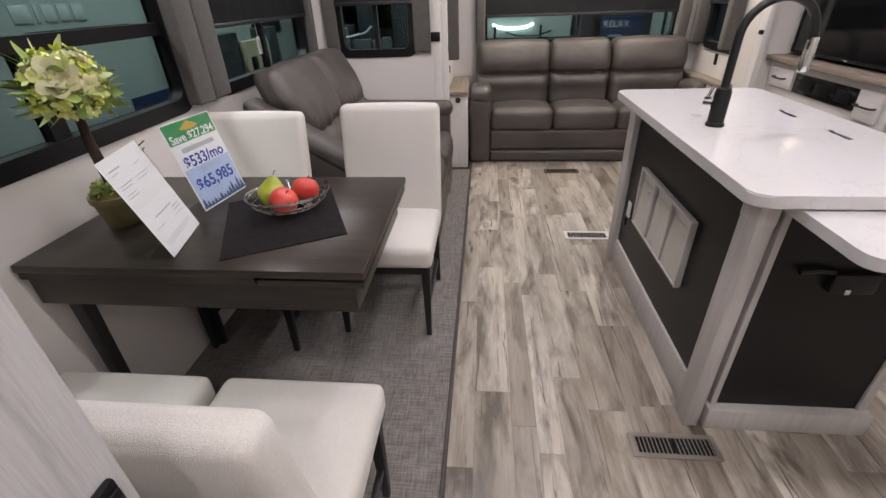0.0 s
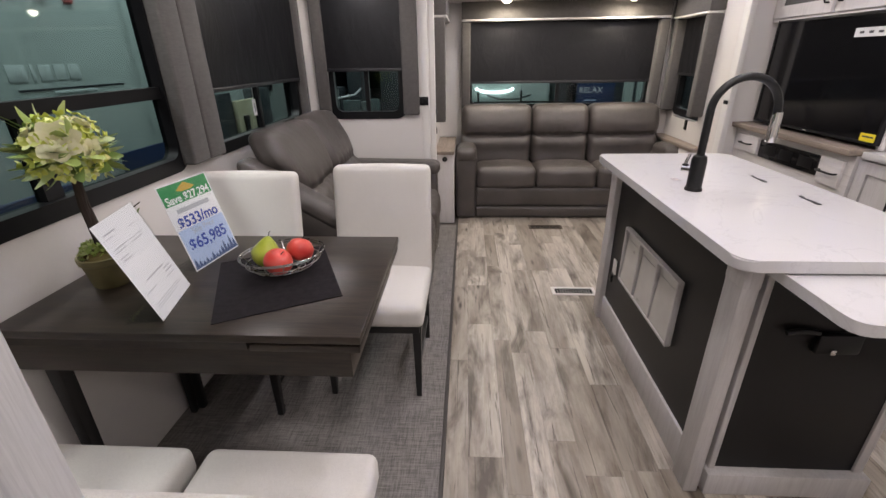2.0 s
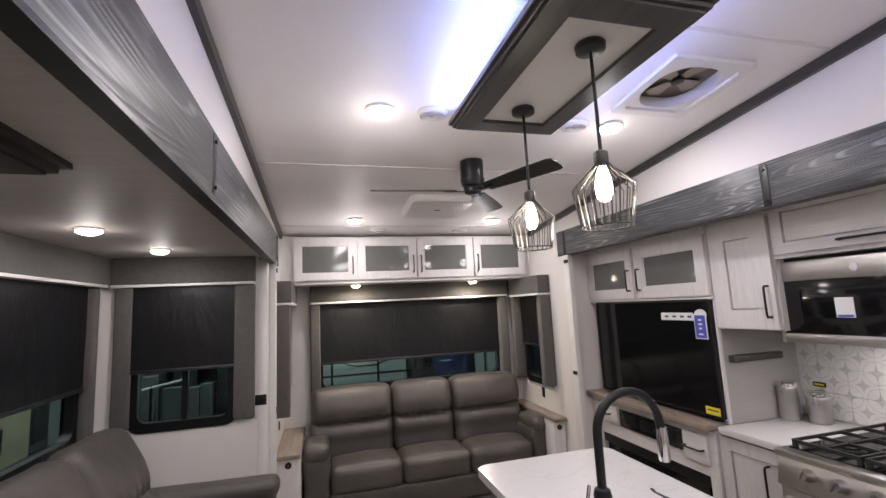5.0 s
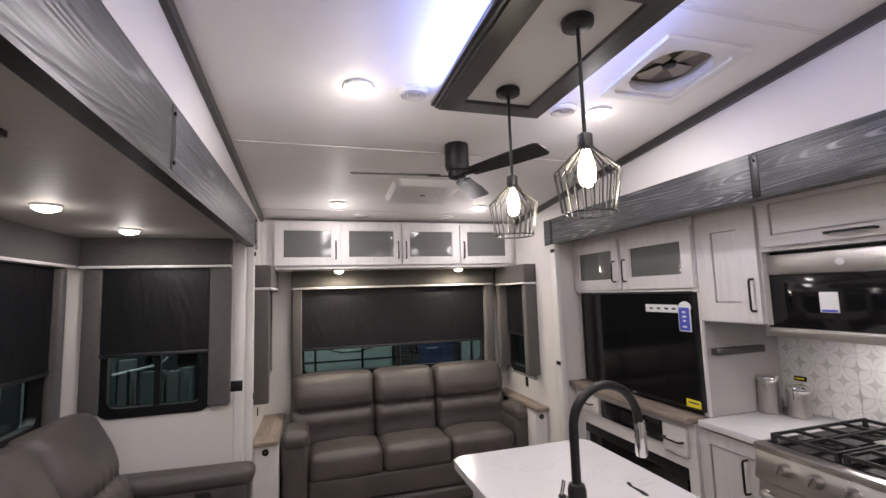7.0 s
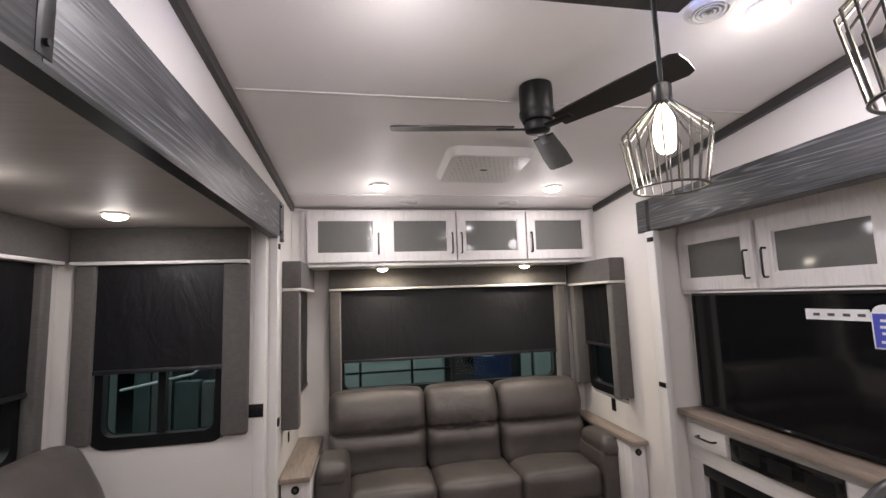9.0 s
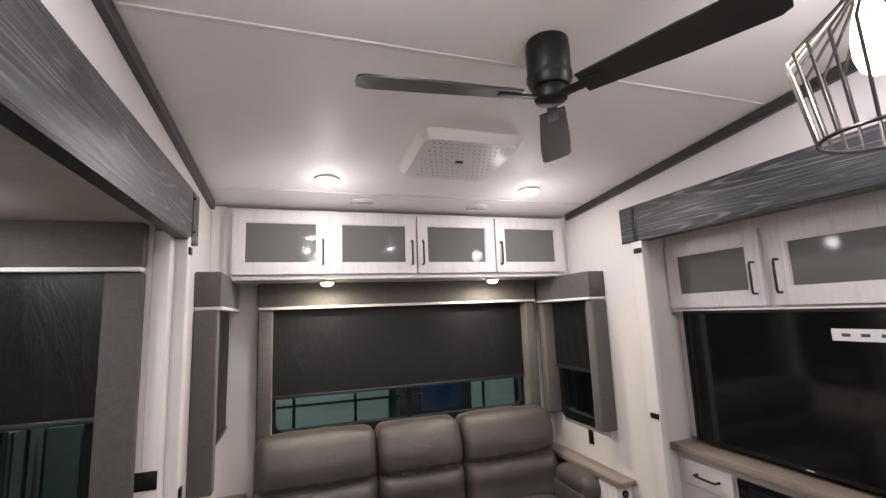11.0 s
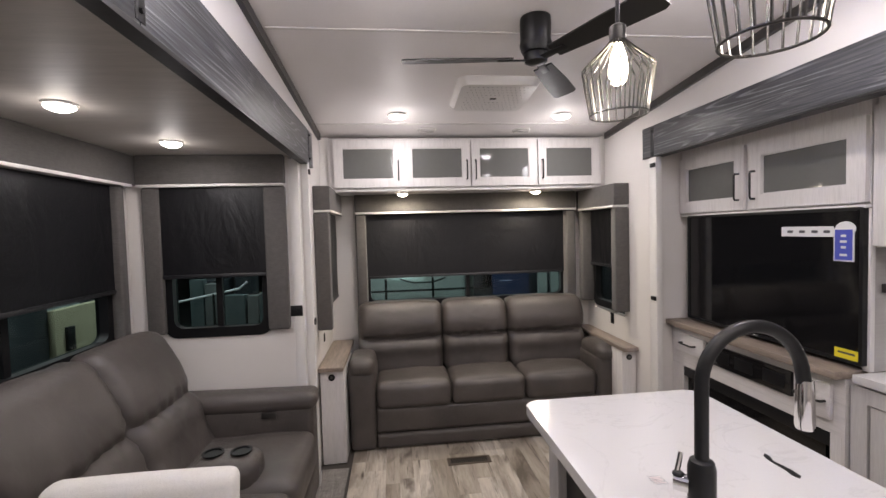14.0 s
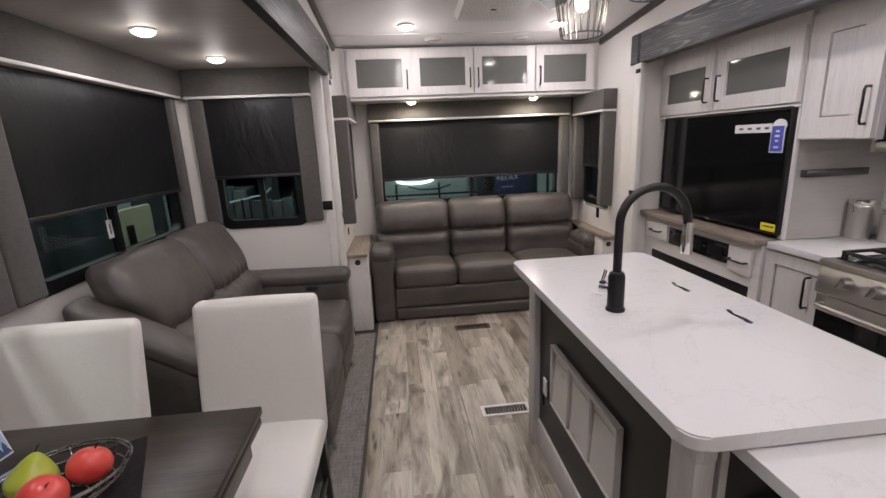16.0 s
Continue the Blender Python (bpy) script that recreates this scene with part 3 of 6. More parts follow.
def leather_sofa():
    t = thing("sofa", (1.08, 4.6, 0), "dark taupe-grey leather three-seat sofa under the rear window", "sofa")
    x0, x1 = 0.265, 1.90
    for a, b in ((0.085, 0.262), (1.903, 2.075)):
        def flare(q, a=a, b=b):
            if q.z > 0.42:
                q.x += 0.012 * (1 if q.x > (a + b) / 2 else -1)
            return q
        part("arm", cushion(bmesh.new(), a, b, 4.325, 4.66, 0.006, 0.58, 0.03, (0.006, 0.004, 0), flare), LEATHER, t)
        part("arm_pad", cushion(bmesh.new(), a - 0.008, b + 0.008, 4.31, 4.64, 0.53, 0.655, 0.05, (0, 0.01, 0.015)), LEATHER, t)
    part("base", boxed(x0 - 0.01, x1 + 0.01, 4.375, 4.86, 0.03, 0.30, 0.012), LEATHER, t)
    part("front_panel", cushion(bmesh.new(), x0, x1, 4.345, 4.40, 0.115, 0.295, 0.022, (0, 0.008, 0)), LEATHER, t)
    part("lower_roll", cushion(bmesh.new(), x0, x1, 4.335, 4.40, 0.008, 0.112, 0.022, (0, 0.006, 0)), LEATHER, t)
    third = (x1 - x0) / 3
    for k in range(3):
        a, b = x0 + third * k + 0.003, x0 + third * (k + 1) - 0.003
        part("seat_cushion", cushion(bmesh.new(), a, b, 4.325, 4.74, 0.285, 0.475, 0.045, (0.004, 0.016, 0.026), crumpled(0.005, 6.0, k), 14), LEATHER, t)
        a, b = ((0.128, 0.789), (0.795, 1.317), (1.323, 1.962))[k]

        def tuck(q, a=a, b=b, k=k):
            front = q.y < 4.7
            side = min(q.x - a, b - q.x)
            q = crumpled(0.005, 7.0, 10 + k)(q)
            if front:
                q.y += 0.042 * math.exp(-((q.z - 0.715) / 0.018) ** 2) - 0.018 * math.exp(-((q.z - 0.64) / 0.05) ** 2) - 0.028 * math.exp(-((q.z - 0.83) / 0.09) ** 2)
                q.y += 0.006 * math.sin(q.x * 95 + 4 * noise.noise(q * 9)) * math.exp(-((q.z - 0.715) / 0.05) ** 2)
                q.y += 0.02 * math.exp(-(side / 0.03) ** 2)
            q.y += 0.17 * (q.z - 0.45)
            return q
        part("back_cushion", cushion(bmesh.new(), a, b, 4.615, 4.81, 0.44, 0.975, 0.055, (0.003, 0.012, 0.012), tuck, 22), LEATHER, t)
    part("back_shell", boxed(0.15, 2.0, 4.80, 4.9, 0.03, 0.86, 0.02), LEATHER, t)


def loveseat():
    t = thing("reclining_loveseat", (-0.5, 3.2, 0), "dark taupe-grey leather reclining loveseat with a cup-holder console", "loveseat")
    y0, y1 = 2.44, 3.865

    def slope(q):
        if q.z > 0.4:
            q.z += (0.6 if q.y < 3 else 0.03) * max(0.0, (-0.42 - q.x))
        return q
    for a, b in ((y0, y0 + 0.15), (y1 - 0.15, y1)):
        part("arm", cushion(bmesh.new(), -0.93, -0.05, a, b, 0.06, 0.60, 0.03, (0, 0.008, 0), slope), LEATHER, t)
        part("arm_pad", cushion(bmesh.new(), -0.93, -0.035, a - 0.01, b + 0.01, 0.565, 0.665, 0.04, (0.008, 0, 0.012), slope), LEATHER, t)
    mid = (y0 + y1) / 2
    part("base", boxed(-0.9, -0.10, y0 + 0.14, y1 - 0.14, 0.08, 0.30, 0.015), LEATHER, t)
    for a, b in ((y0 + 0.155, mid - 0.004), (mid + 0.004, y1 - 0.155)):
        near = a < mid - 0.3
        part("seat_cushion", cushion(bmesh.new(), -0.66, -0.03, a, b, 0.28, 0.475, 0.055, (0.015, 0.003, 0.02), crumpled(0.007, 5.0, 31 + near), 14), LEATHER, t)
        part("footrest_panel", cushion(bmesh.new(), -0.12, -0.035, a, b, 0.12, 0.30, 0.03, (0.012, 0, 0)), LEATHER, t)
        back0, back1 = (y0 + 0.15, mid + 0.035) if near else (mid + 0.04, y1 - 0.155)

        def tuck(q, near=near, back0=back0, back1=back1):
            front = q.x > -0.617
            inner = back1 - q.y if near else q.y - back0
            q = crumpled(0.008, 5.0, 41 + near)(q)
            if front:
                q.x -= 0.026 * math.exp(-((q.z - 0.745) / 0.016) ** 2) - 0.012 * math.exp(-((q.z - 0.66) / 0.06) ** 2) - 0.02 * math.exp(-((q.z - 0.87) / 0.11) ** 2)
                q.x += 0.006 * math.sin(q.y * 80 + 5 * noise.noise(q * 8)) * math.exp(-((q.z - 0.745) / 0.05) ** 2)
                q.x -= 0.022 * math.exp(-(inner / 0.03) ** 2)
                q.x += 0.006 * math.sin(q.z * 120) * math.exp(-(inner / 0.05) ** 2)
            if near and q.y < y0 + 0.3:
                q.y += (0.3 * max(0.0, 0.92 - q.z) - 0.04 * math.exp(-((q.z - 0.94) / 0.1) ** 2)) * (y0 + 0.3 - q.y) / 0.17
            q.x -= 0.42 * (q.z - 0.46)
            return q
        part("back_cushion", cushion(bmesh.new(), -0.69, -0.545, back0, back1, 0.42, 1.062, 0.05, (0.012, 0.0, 0.008), tuck, 24), LEATHER, t)
    c = part("console", cushion(bmesh.new(), -0.475, -0.195, mid + 0.02, mid + 0.20, 0.43, 0.575, 0.05, (0.005, 0.005, 0.008)), LEATHER, t)
    for x in (-0.275, -0.395):
        part("cup_holder", lathe(bmesh.new(), [(0.044, 0), (0.046, 0.006), (0.036, 0.006), (0.034, -0.001), (0.001, -0.002)], (x, mid + 0.11, 0.586), 20), BLACK_PLASTIC, c, "black cup holder")
    part("latch_plate", boxed(-0.32, -0.24, y1 - 0.164, y1 - 0.158, 0.545, 0.575, 0.002), GUNMETAL, t, "small dark recliner latch")
    for y in (y0 + 0.3, y1 - 0.25):
        part("recliner_link", tube(bmesh.new(), [(-0.12, y, 0.10), (-0.07, y, 0.14), (-0.055, y, 0.06), (-0.05, y, 0.012)], 0.008, 6), STEEL, t)
    for x in (-0.85, -0.2):
        for y in (y0 + 0.06, y1 - 0.06):
            part("foot", rod(bmesh.new(), (x, y, 0.006), (x, y, 0.085), 0.022, n=10), BLACK_PLASTIC, t)


def dining_chair():
    """Built at the origin: the back at +y, the seat's front at -y."""
    t = thing("dining_chair", (0, 0, 0), "off-white upholstered dining chair with slim black legs", "chair", "chairs round the dining table")
    part("seat", cushion(bmesh.new(), -0.225, 0.225, -0.25, 0.215, 0.375, 0.468, 0.026, (0.0, 0.004, 0.014)), FABRIC, t)
    part("seat_frame", boxed(-0.205, 0.205, -0.225, 0.2, 0.335, 0.378, 0.004), BLACK_WOOD, t)

    def lean(q):
        q.y += 0.17 * max(0.0, q.z - 0.46)
        return q
    part("backrest", cushion(bmesh.new(), -0.228, 0.228, 0.14, 0.215, 0.40, 0.937, 0.026, (0.0, 0.006, 0.006), lean, 9), FABRIC, t)
    for sx in (-1, 1):
        for y, dy in ((-0.20, -0.012), (0.175, 0.06)):
            bm = bmesh.new()
            box(bm, -0.019, 0.019, -0.019, 0.019, 0, 0.36, 0.003)
            for v in bm.verts:
                k = 1 - 0.4 * (1 - v.co.z / 0.36)
                v.co.x, v.co.y = v.co.x * k + sx * 0.192, v.co.y * k + y + dy * (1 - v.co.z / 0.36)
            part("leg", bm, BLACK_WOOD, t, "tapered black leg")
        part("side_rail", boxed(sx * 0.192 - 0.009, sx * 0.192 + 0.009, -0.2, 0.19, 0.14, 0.165, 0.002), BLACK_WOOD, t)
    return t


leather_sofa()
loveseat()
chair = dining_chair()
chair.location = (-0.218, 2.165, 0.006)
copy_thing(chair, pose(-0.80, 2.03, 0.006))
copy_thing(chair, pose(-0.268, 0.982, 0.006, 0, 0, 180))
copy_thing(chair, pose(-0.76, 0.982, 0.006, 0, 0, 180))


def dining_table():
    t = thing("dining_table", (-0.55, 1.6, 0), "dark-stained wooden fold-out dining table against the wall", "table")
    part("tabletop", boxed(-1.03, -0.076, 1.283, 1.93, 0.762, 0.785, 0.003), TABLE_WOOD, t)
    part("lower_leaf", boxed(-0.36, -0.08, 1.29, 1.924, 0.732, 0.752, 0.003), TABLE_WOOD, t)
    part("leaf_spacer", boxed(-1.03, -0.366, 1.29, 1.924, 0.737, 0.7615), TABLE_WOOD, t)
    # black filler puts the shade of the open slit into colour
    part("leaf_gap", boxed(-0.366, -0.12, 1.33, 1.88, 0.752, 0.762), BLACK_WOOD, t)
    part("apron", boxed(-1.03, -0.11, 1.305, 1.90, 0.645, 0.732, 0.003), TABLE_WOOD, t)
    for x, y in ((-0.975, 1.36), (-0.975, 1.85)):
        bm = boxed(-0.021, 0.021, -0.021, 0.021, 0.006, 0.64, 0.003)
        for v in bm.verts:
            k = 0.7 + 0.3 * v.co.z / 0.64
            v.co.x, v.co.y = v.co.x * k + x, v.co.y * k + y
        part("leg", bm, BLACK_WOOD, t)


dining_table()


# ---------------------------------------------------------------- kitchen island
def island():
    t = thing("kitchen_island", (1.2, 2.1, 0), "kitchen island with dark panels and pale grey wood posts", "kitchen island")
    part("body", boxed(0.985, 1.46, 1.60, 2.66, 0.1, 0.884), DARK_PANEL, t)
    part("side_panel", boxed(0.968, 0.985, 1.63, 2.635, 0.14, 0.884), DARK_PANEL, t, "dark textured side panel")
    part("far_panel", boxed(0.99, 1.46, 2.66, 2.672, 0.1, 0.884), DARK_PANEL, t)
    part("aisle_panel", boxed(1.46, 1.478, 1.6, 2.66, 0.1, 0.884), GREY_WOOD, t)
    part("end_panel", boxed(1.036, 1.49, 1.545, 1.60, 0.09, 0.84), DARK_PANEL, t, "dark textured end panel")
    part("end_stile", boxed(1.016, 1.036, 1.536, 1.60, 0.09, 0.884, 0.003), GREY_WOOD, t)
    part("end_stile", boxed(1.49, 1.52, 1.536, 1.60, 0.09, 0.84, 0.003), GREY_WOOD, t)
    part("plinth", boxed(0.957, 0.985, 1.60, 2.70, 0.0, 0.145, 0.003), GREY_WOOD, t, "pale grey plinth board")
    part("end_plinth", boxed(1.002, 1.53, 1.508, 1.60, 0.0, 0.092, 0.003), GREY_WOOD, t, "pale grey plinth board")
    part("aisle_plinth", boxed(1.40, 1.45, 1.6, 2.66, 0.0, 0.1), GREY_WOOD, t)
    for y0, y1 in ((1.515, 1.60), (2.628, 2.71)):
        p = part("corner_post", boxed(0.938, 0.986, y0, y1, 0.0, 0.884, 0.004), GREY_WOOD, t)
        part("post_cap", boxed(0.9365, 0.9875, y0 - 0.0015, y1 + 0.0015, 0.802, 0.884, 0.003), GREY_WOOD, p)
    lv = part("pocket_rack", boxed(0.9615, 0.9665, 1.852, 2.418, 0.367, 0.643), FROSTED, t, "pale grey wall rack with three shallow pockets")
    for z0, z1 in ((0.365, 0.376), (0.634, 0.645)):
        part("rail", boxed(0.942, 0.9612, 1.85, 2.42, z0, z1, 0.002), GREY_WOOD, lv)
    for a, b in ((1.85, 1.861), (2.034, 2.041), (2.227, 2.234), (2.409, 2.42)):
        part("divider", boxed(0.9425, 0.961, a, b, 0.3765, 0.6335, 0.0015), GREY_WOOD, lv)
    for a in (1.864, 2.046, 2.238):
        bm = bmesh.new()
        slab(bm, [(0.9465, 0.377), (0.9605, 0.377), (0.9605, 0.59), (0.958, 0.59)], lambda u, v, w: Vector((u, w, v)), a, a + 0.164)
        part("pocket_front", bm, FROSTED, lv, "sloping satin pocket front", smooth=False)
    o = part("outlet", boxed(0.958, 0.966, 2.512, 2.556, 0.335, 0.415, 0.003), WHITE_PLASTIC, t, "white power outlet")
    part("plug", boxed(0.945, 0.958, 2.518, 2.55, 0.29, 0.33, 0.004), BLACK_PLASTIC, o, "black plug")
    part("leaf_strut", tube(bmesh.new(), [(1.11, 1.532, 0.652), (1.15, 1.53, 0.66), (1.20, 1.53, 0.655)], 0.009, 8), BLACK_METAL, t, "black folding leaf strut")
    br = part("bracket_plate", boxed(1.20, 1.325, 1.518, 1.5455, 0.585, 0.652, 0.008), BLACK_METAL, t, "black leaf bracket")
    part("latch_button", boxed(1.238, 1.254, 1.512, 1.519, 0.588, 0.606, 0.003), CHROME, br, "small chrome latch button")

    top = thing("island_worktop", (1.2, 2.1, 0.885), "white quartz worktop with rounded corners on the island", "worktop")

    def lift(u, v, w):
        return Vector((1.2 + u, 2.112 + v, w))
    bm = slab(bmesh.new(), rounded(0.662, 1.326, 0.045, 8), lift, 0.886, 0.92)
    bmesh.ops.bevel(bm, geom=[e for e in bm.edges if abs(e.verts[0].co.z - e.verts[1].co.z) < 1e-5], offset=0.004, segments=2, affect="EDGES")
    part("slab", bm, QUARTZ, top)
    # cut-outs drawn as thin black slabs that stand in for their shade
    for x, y, s in ((1.385, 2.254, 1), (1.385, 1.96, -1)):
        bm = bmesh.new()
        pts = [(0.0, 0.022), (0.014, 0.045), (0.012, 0.06), (-0.004, 0.05), (-0.012, 0.025), (-0.010, -0.02), (-0.016, -0.045), (-0.008, -0.058), (0.008, -0.05), (0.010, -0.02)]
        slab(bm, [(x - 1.2 + p * 0.8, y - 2.112 + q) for p, q in pts], lift, 0.9185, 0.9208)
        part("finger_notch", bm, BLACK_PLASTIC, top, "dark finger notch in the sink cover")
    note = part("care_label", boxed(1.028, 1.062, 2.225, 2.262, 0.9203, 0.9206), CLEAR, top, "small clear care label with faint red print")
    for k in range(5):
        part("print_bar", boxed(1.031, 1.059 - 0.004 * (k % 2), 2.230 + 0.006 * k, 2.2325 + 0.006 * k, 0.9206, 0.9208), PINK_INK, note)
    leaf = thing("flip_up_leaf", (1.28, 1.37, 0.84), "white quartz flip-up leaf set lower at the island's end", "worktop")
    bm = slab(bmesh.new(), [(0.992, 1.535), (0.992, 1.27), (0.997, 1.245), (1.01, 1.23), (1.032, 1.223), (1.56, 1.223), (1.585, 1.23), (1.595, 1.255), (1.595, 1.535)], lambda u, v, w: Vector((u, v, w)), 0.850, 0.880)
    part("slab", bm, QUARTZ, leaf)
    part("support_rail", boxed(1.1, 1.5, 1.30, 1.325, 0.832, 0.850, 0.002), BLACK_METAL, leaf, "black steel support rail")


island()


def faucet():
    t = thing("kitchen_faucet", (1.045, 2.09, 0.92), "matt black gooseneck faucet with a chrome spray head", "faucet")
    part("base_ring", lathe(bmesh.new(), [(0.031, 0), (0.032, 0.006), (0.028, 0.014)], (1.045, 2.09, 0.92)), BLACK_METAL, t)
    part("body", lathe(bmesh.new(), [(0.027, 0.01), (0.027, 0.115), (0.023, 0.13), (0.016, 0.135)], (1.045, 2.09, 0.92)), BLACK_METAL, t)
    pts = [(1.045, 2.09, 1.05), (1.045, 2.09, 1.19)] + [(1.16 - 0.115 * math.cos(radians(a)), 2.09, 1.209 + 0.115 * math.sin(radians(a))) for a in range(5, 176, 9)] + [(1.276, 2.087, 1.195)]
    part("gooseneck", tube(bmesh.new(), pts, 0.0138, 14), BLACK_METAL, t)
    part("spray_head", lathe(bmesh.new(), [(0.0165, 0.0), (0.0185, 0.01), (0.0165, 0.09), (0.0155, 0.105)], (1.278, 2.087, 1.10), 18), CHROME, t, "chrome spray head")
    part("lever_hub", rod(bmesh.new(), (1.025, 2.1, 0.995), (1.004, 2.12, 0.995), 0.018, n=16), CHROME, t, "chrome lever hub")
    part("lever_arm", tube(bmesh.new(), [(1.006, 2.118, 0.998), (1.012, 2.122, 1.015), (1.02, 2.126, 1.035), (1.025, 2.128, 1.05)], 0.0055, 8), CHROME, t, "slim chrome lever")
    part("lever_cap", lathe(bmesh.new(), [(0.0, 0.004), (0.009, 0.003), (0.012, 0.0), (0.012, -0.004)], (1.01, 2.115, 1.0135), 14, False), BLACK_METAL, t, "black lever pivot")


faucet()


# ---------------------------------------------------------------- cabinets
def door(parent, m, u0, u1, z0, z1, mat, fill, handle=None, rail=0.055, label="", name="door", flat=False):
    """A framed door; u along the wall, +y into the room; handle is (u, z0, z1) upright or (u0, u1, z) level."""
    bm = bmesh.new()
    if flat:
        box(bm, u0, u1, 0, 0.02, z0, z1, 0.003)
    else:
        ring(bm, rounded(u1 - u0, z1 - z0, 0.003, 1), rounded(u1 - u0 - 2 * rail, z1 - z0 - 2 * rail, 0.002, 1), lambda u, v, w: Vector(((u0 + u1) / 2 + u, w, (z0 + z1) / 2 + v)), 0.001, 0.021)
    d = part(name, moved(bm, m), mat, parent, label)
    if not flat:
        gap = -0.004 if fill is SMOKED else 0.006
        part("inset", moved(boxed(u0 + rail + gap, u1 - rail - gap, 0.001, 0.010 if fill is SMOKED else 0.013, z0 + rail + gap, z1 - rail - gap), m), fill, d, "smoked glass" if fill is SMOKED else "")
    if not flat and fill is SMOKED:
        bm = ring(bmesh.new(), rounded(u1 - u0 - 2 * rail + 0.001, z1 - z0 - 2 * rail + 0.001, 0.001, 1), rounded(u1 - u0 - 2 * rail - 0.014, z1 - z0 - 2 * rail - 0.014, 0.001, 1), lambda u, v, w: m @ Vector(((u0 + u1) / 2 + u, w, (z0 + z1) / 2 + v)), 0.008, 0.016)
        part("bead", bm, mat, d)
    if handle:
        pull(d, m, handle)
    return d


def pull(parent, m, handle):
    if len(handle) == 4:
        a, b, z, _ = handle
        pts = [(a, 0.018, z), (a, 0.045, z), (a + 0.012, 0.05, z), (b - 0.012, 0.05, z), (b, 0.045, z), (b, 0.018, z)]
    else:
        u, a, b = handle
        pts = [(u, 0.018, a), (u, 0.045, a), (u, 0.05, a + 0.012), (u, 0.05, b - 0.012), (u, 0.045, b), (u, 0.018, b)]
    part("handle", tube(bmesh.new(), [m @ Vector(p) for p in pts], 0.0055, 8), BLACK_METAL, parent, "black bar handle")


M_CAB = pose(0, 4.575, 0, 0, 0, 180)
t = thing("overhead_cabinet", (1.02, 4.75, 1.85), "whitewashed overhead cabinet with four smoked glass doors", "cabinet")
part("body", boxed(-0.03, 2.064, 4.577, 4.925, 1.862, 2.238), CABINET, t)
part("bottom_lip", boxed(-0.035, 2.069, 4.568, 4.925, 1.842, 1.862, 0.003), CABINET_FLAT, t)
part("filler", boxed(XL + 0.001, -0.03, 4.60, 4.925, 1.842, 2.25), TRIM, t)
part("filler", boxed(2.064, XR - 0.001, 4.60, 4.925, 1.842, 2.25), TRIM, t)
for x0, x1, hx in ((0.008, 0.507, 0.478), (0.517, 1.022, 0.992), (1.03, 1.541, 1.06), (1.551, 2.05, 1.582)):
    door(t, M_CAB, -x1, -x0, 1.872, 2.222, CABINET, SMOKED, (-hx, 1.925, 2.065), 0.06)

M_UP = pose(2.304, 0, 0, 0, 0, 90)
t = thing("tv_overhead_cabinet", (2.5, 3.3, 1.6), "whitewashed cabinet with two smoked glass doors above the television", "cabinet")
part("body", boxed(2.305, 2.85, 2.803, 3.945, 1.597, 2.055), CABINET, t)
part("bottom_lip", boxed(2.285, 2.85, 2.803, 3.93, 1.583, 1.597, 0.003), CABINET_FLAT, t)
door(t, M_UP, 3.412, 3.935, 1.606, 1.95, CABINET, SMOKED, (3.445, 1.66, 1.80), 0.066)
door(t, M_UP, 2.806, 3.374, 1.606, 1.95, CABINET, SMOKED, (3.34, 1.66, 1.80), 0.072)

M_PC = pose(2.329, 0, 0, 0, 0, 90)
t = thing("narrow_wall_cabinet", (2.6, 2.67, 1.42), "whitewashed shaker wall cabinet beside the microwave", "cabinet")
part("body", boxed(2.33, 2.85, 2.452, 2.800, 1.425, 2.055), CABINET, t)
door(t, M_PC, 2.458, 2.797, 1.432, 1.985, CABINET, CABINET, (2.488, 1.49, 1.64), 0.095)
solid("face_stile", boxed(2.308, 2.33, 2.802, 2.832, 0.922, 1.582, 0.002), CABINET, "whitewashed upright between television and kitchen", "trim", "structure")
t = thing("hood_cabinet", (2.6, 2.1, 1.76), "whitewashed lift-up cabinet above the microwave", "cabinet")
part("body", boxed(2.33, 2.85, 1.30, 2.45, 1.765, 2.055), CABINET, t)
door(t, M_PC, 1.70, 2.435, 1.785, 2.03, CABINET_FLAT, CABINET_FLAT, (1.985, 2.15, 1.815, 0), 0.05)
t = thing("wall_cabinet", (2.6, 1.3, 1.42), "whitewashed shaker wall cabinet near the kitchen's end", "cabinet")
part("body", boxed(2.33, 2.85, 0.92, 1.295, 1.428, 2.055), CABINET, t)
door(t, M_PC, 0.94, 1.28, 1.445, 2.02, CABINET, CABINET, (1.25, 1.50, 1.645), 0.075)

solid("side_panel", boxed(2.331, 2.868, 2.806, 2.830, 0.921, 1.582), PANEL_WOOD, "pale grey wood side panel between television and kitchen", "panel", "structure")
solid("tv_back_panel", boxed(2.345, 2.36, 2.831, 3.95, 0.93, 1.582), CABINET, "whitewashed panel behind the television", "panel", "structure")
t = thing("floating_shelf", (2.55, 2.8, 1.25), "short dark floating shelf on the side panel", "shelf")
part("board", boxed(2.36, 2.70, 2.766, 2.805, 1.243, 1.279, 0.003), FRAME_DARK, t)

# media console under the television
M_CON = pose(2.236, 0, 0, 0, 0, 90)
t = thing("media_console", (2.5, 3.4, 0), "whitewashed media console with drawers and an electric fireplace", "media console")
part("body", boxed(2.237, 2.34, 2.834, 3.945, 0.64, 0.888), CABINET_FLAT, t)
part("lower_frame", boxed(2.255, 2.34, 2.834, 3.945, 0.0, 0.10), CABINET_FLAT, t)
for a, b in ((2.834, 2.895), (3.84, 3.945)):
    part("stile", boxed(2.237, 2.34, a, b, 0.10, 0.64), CABINET, t)
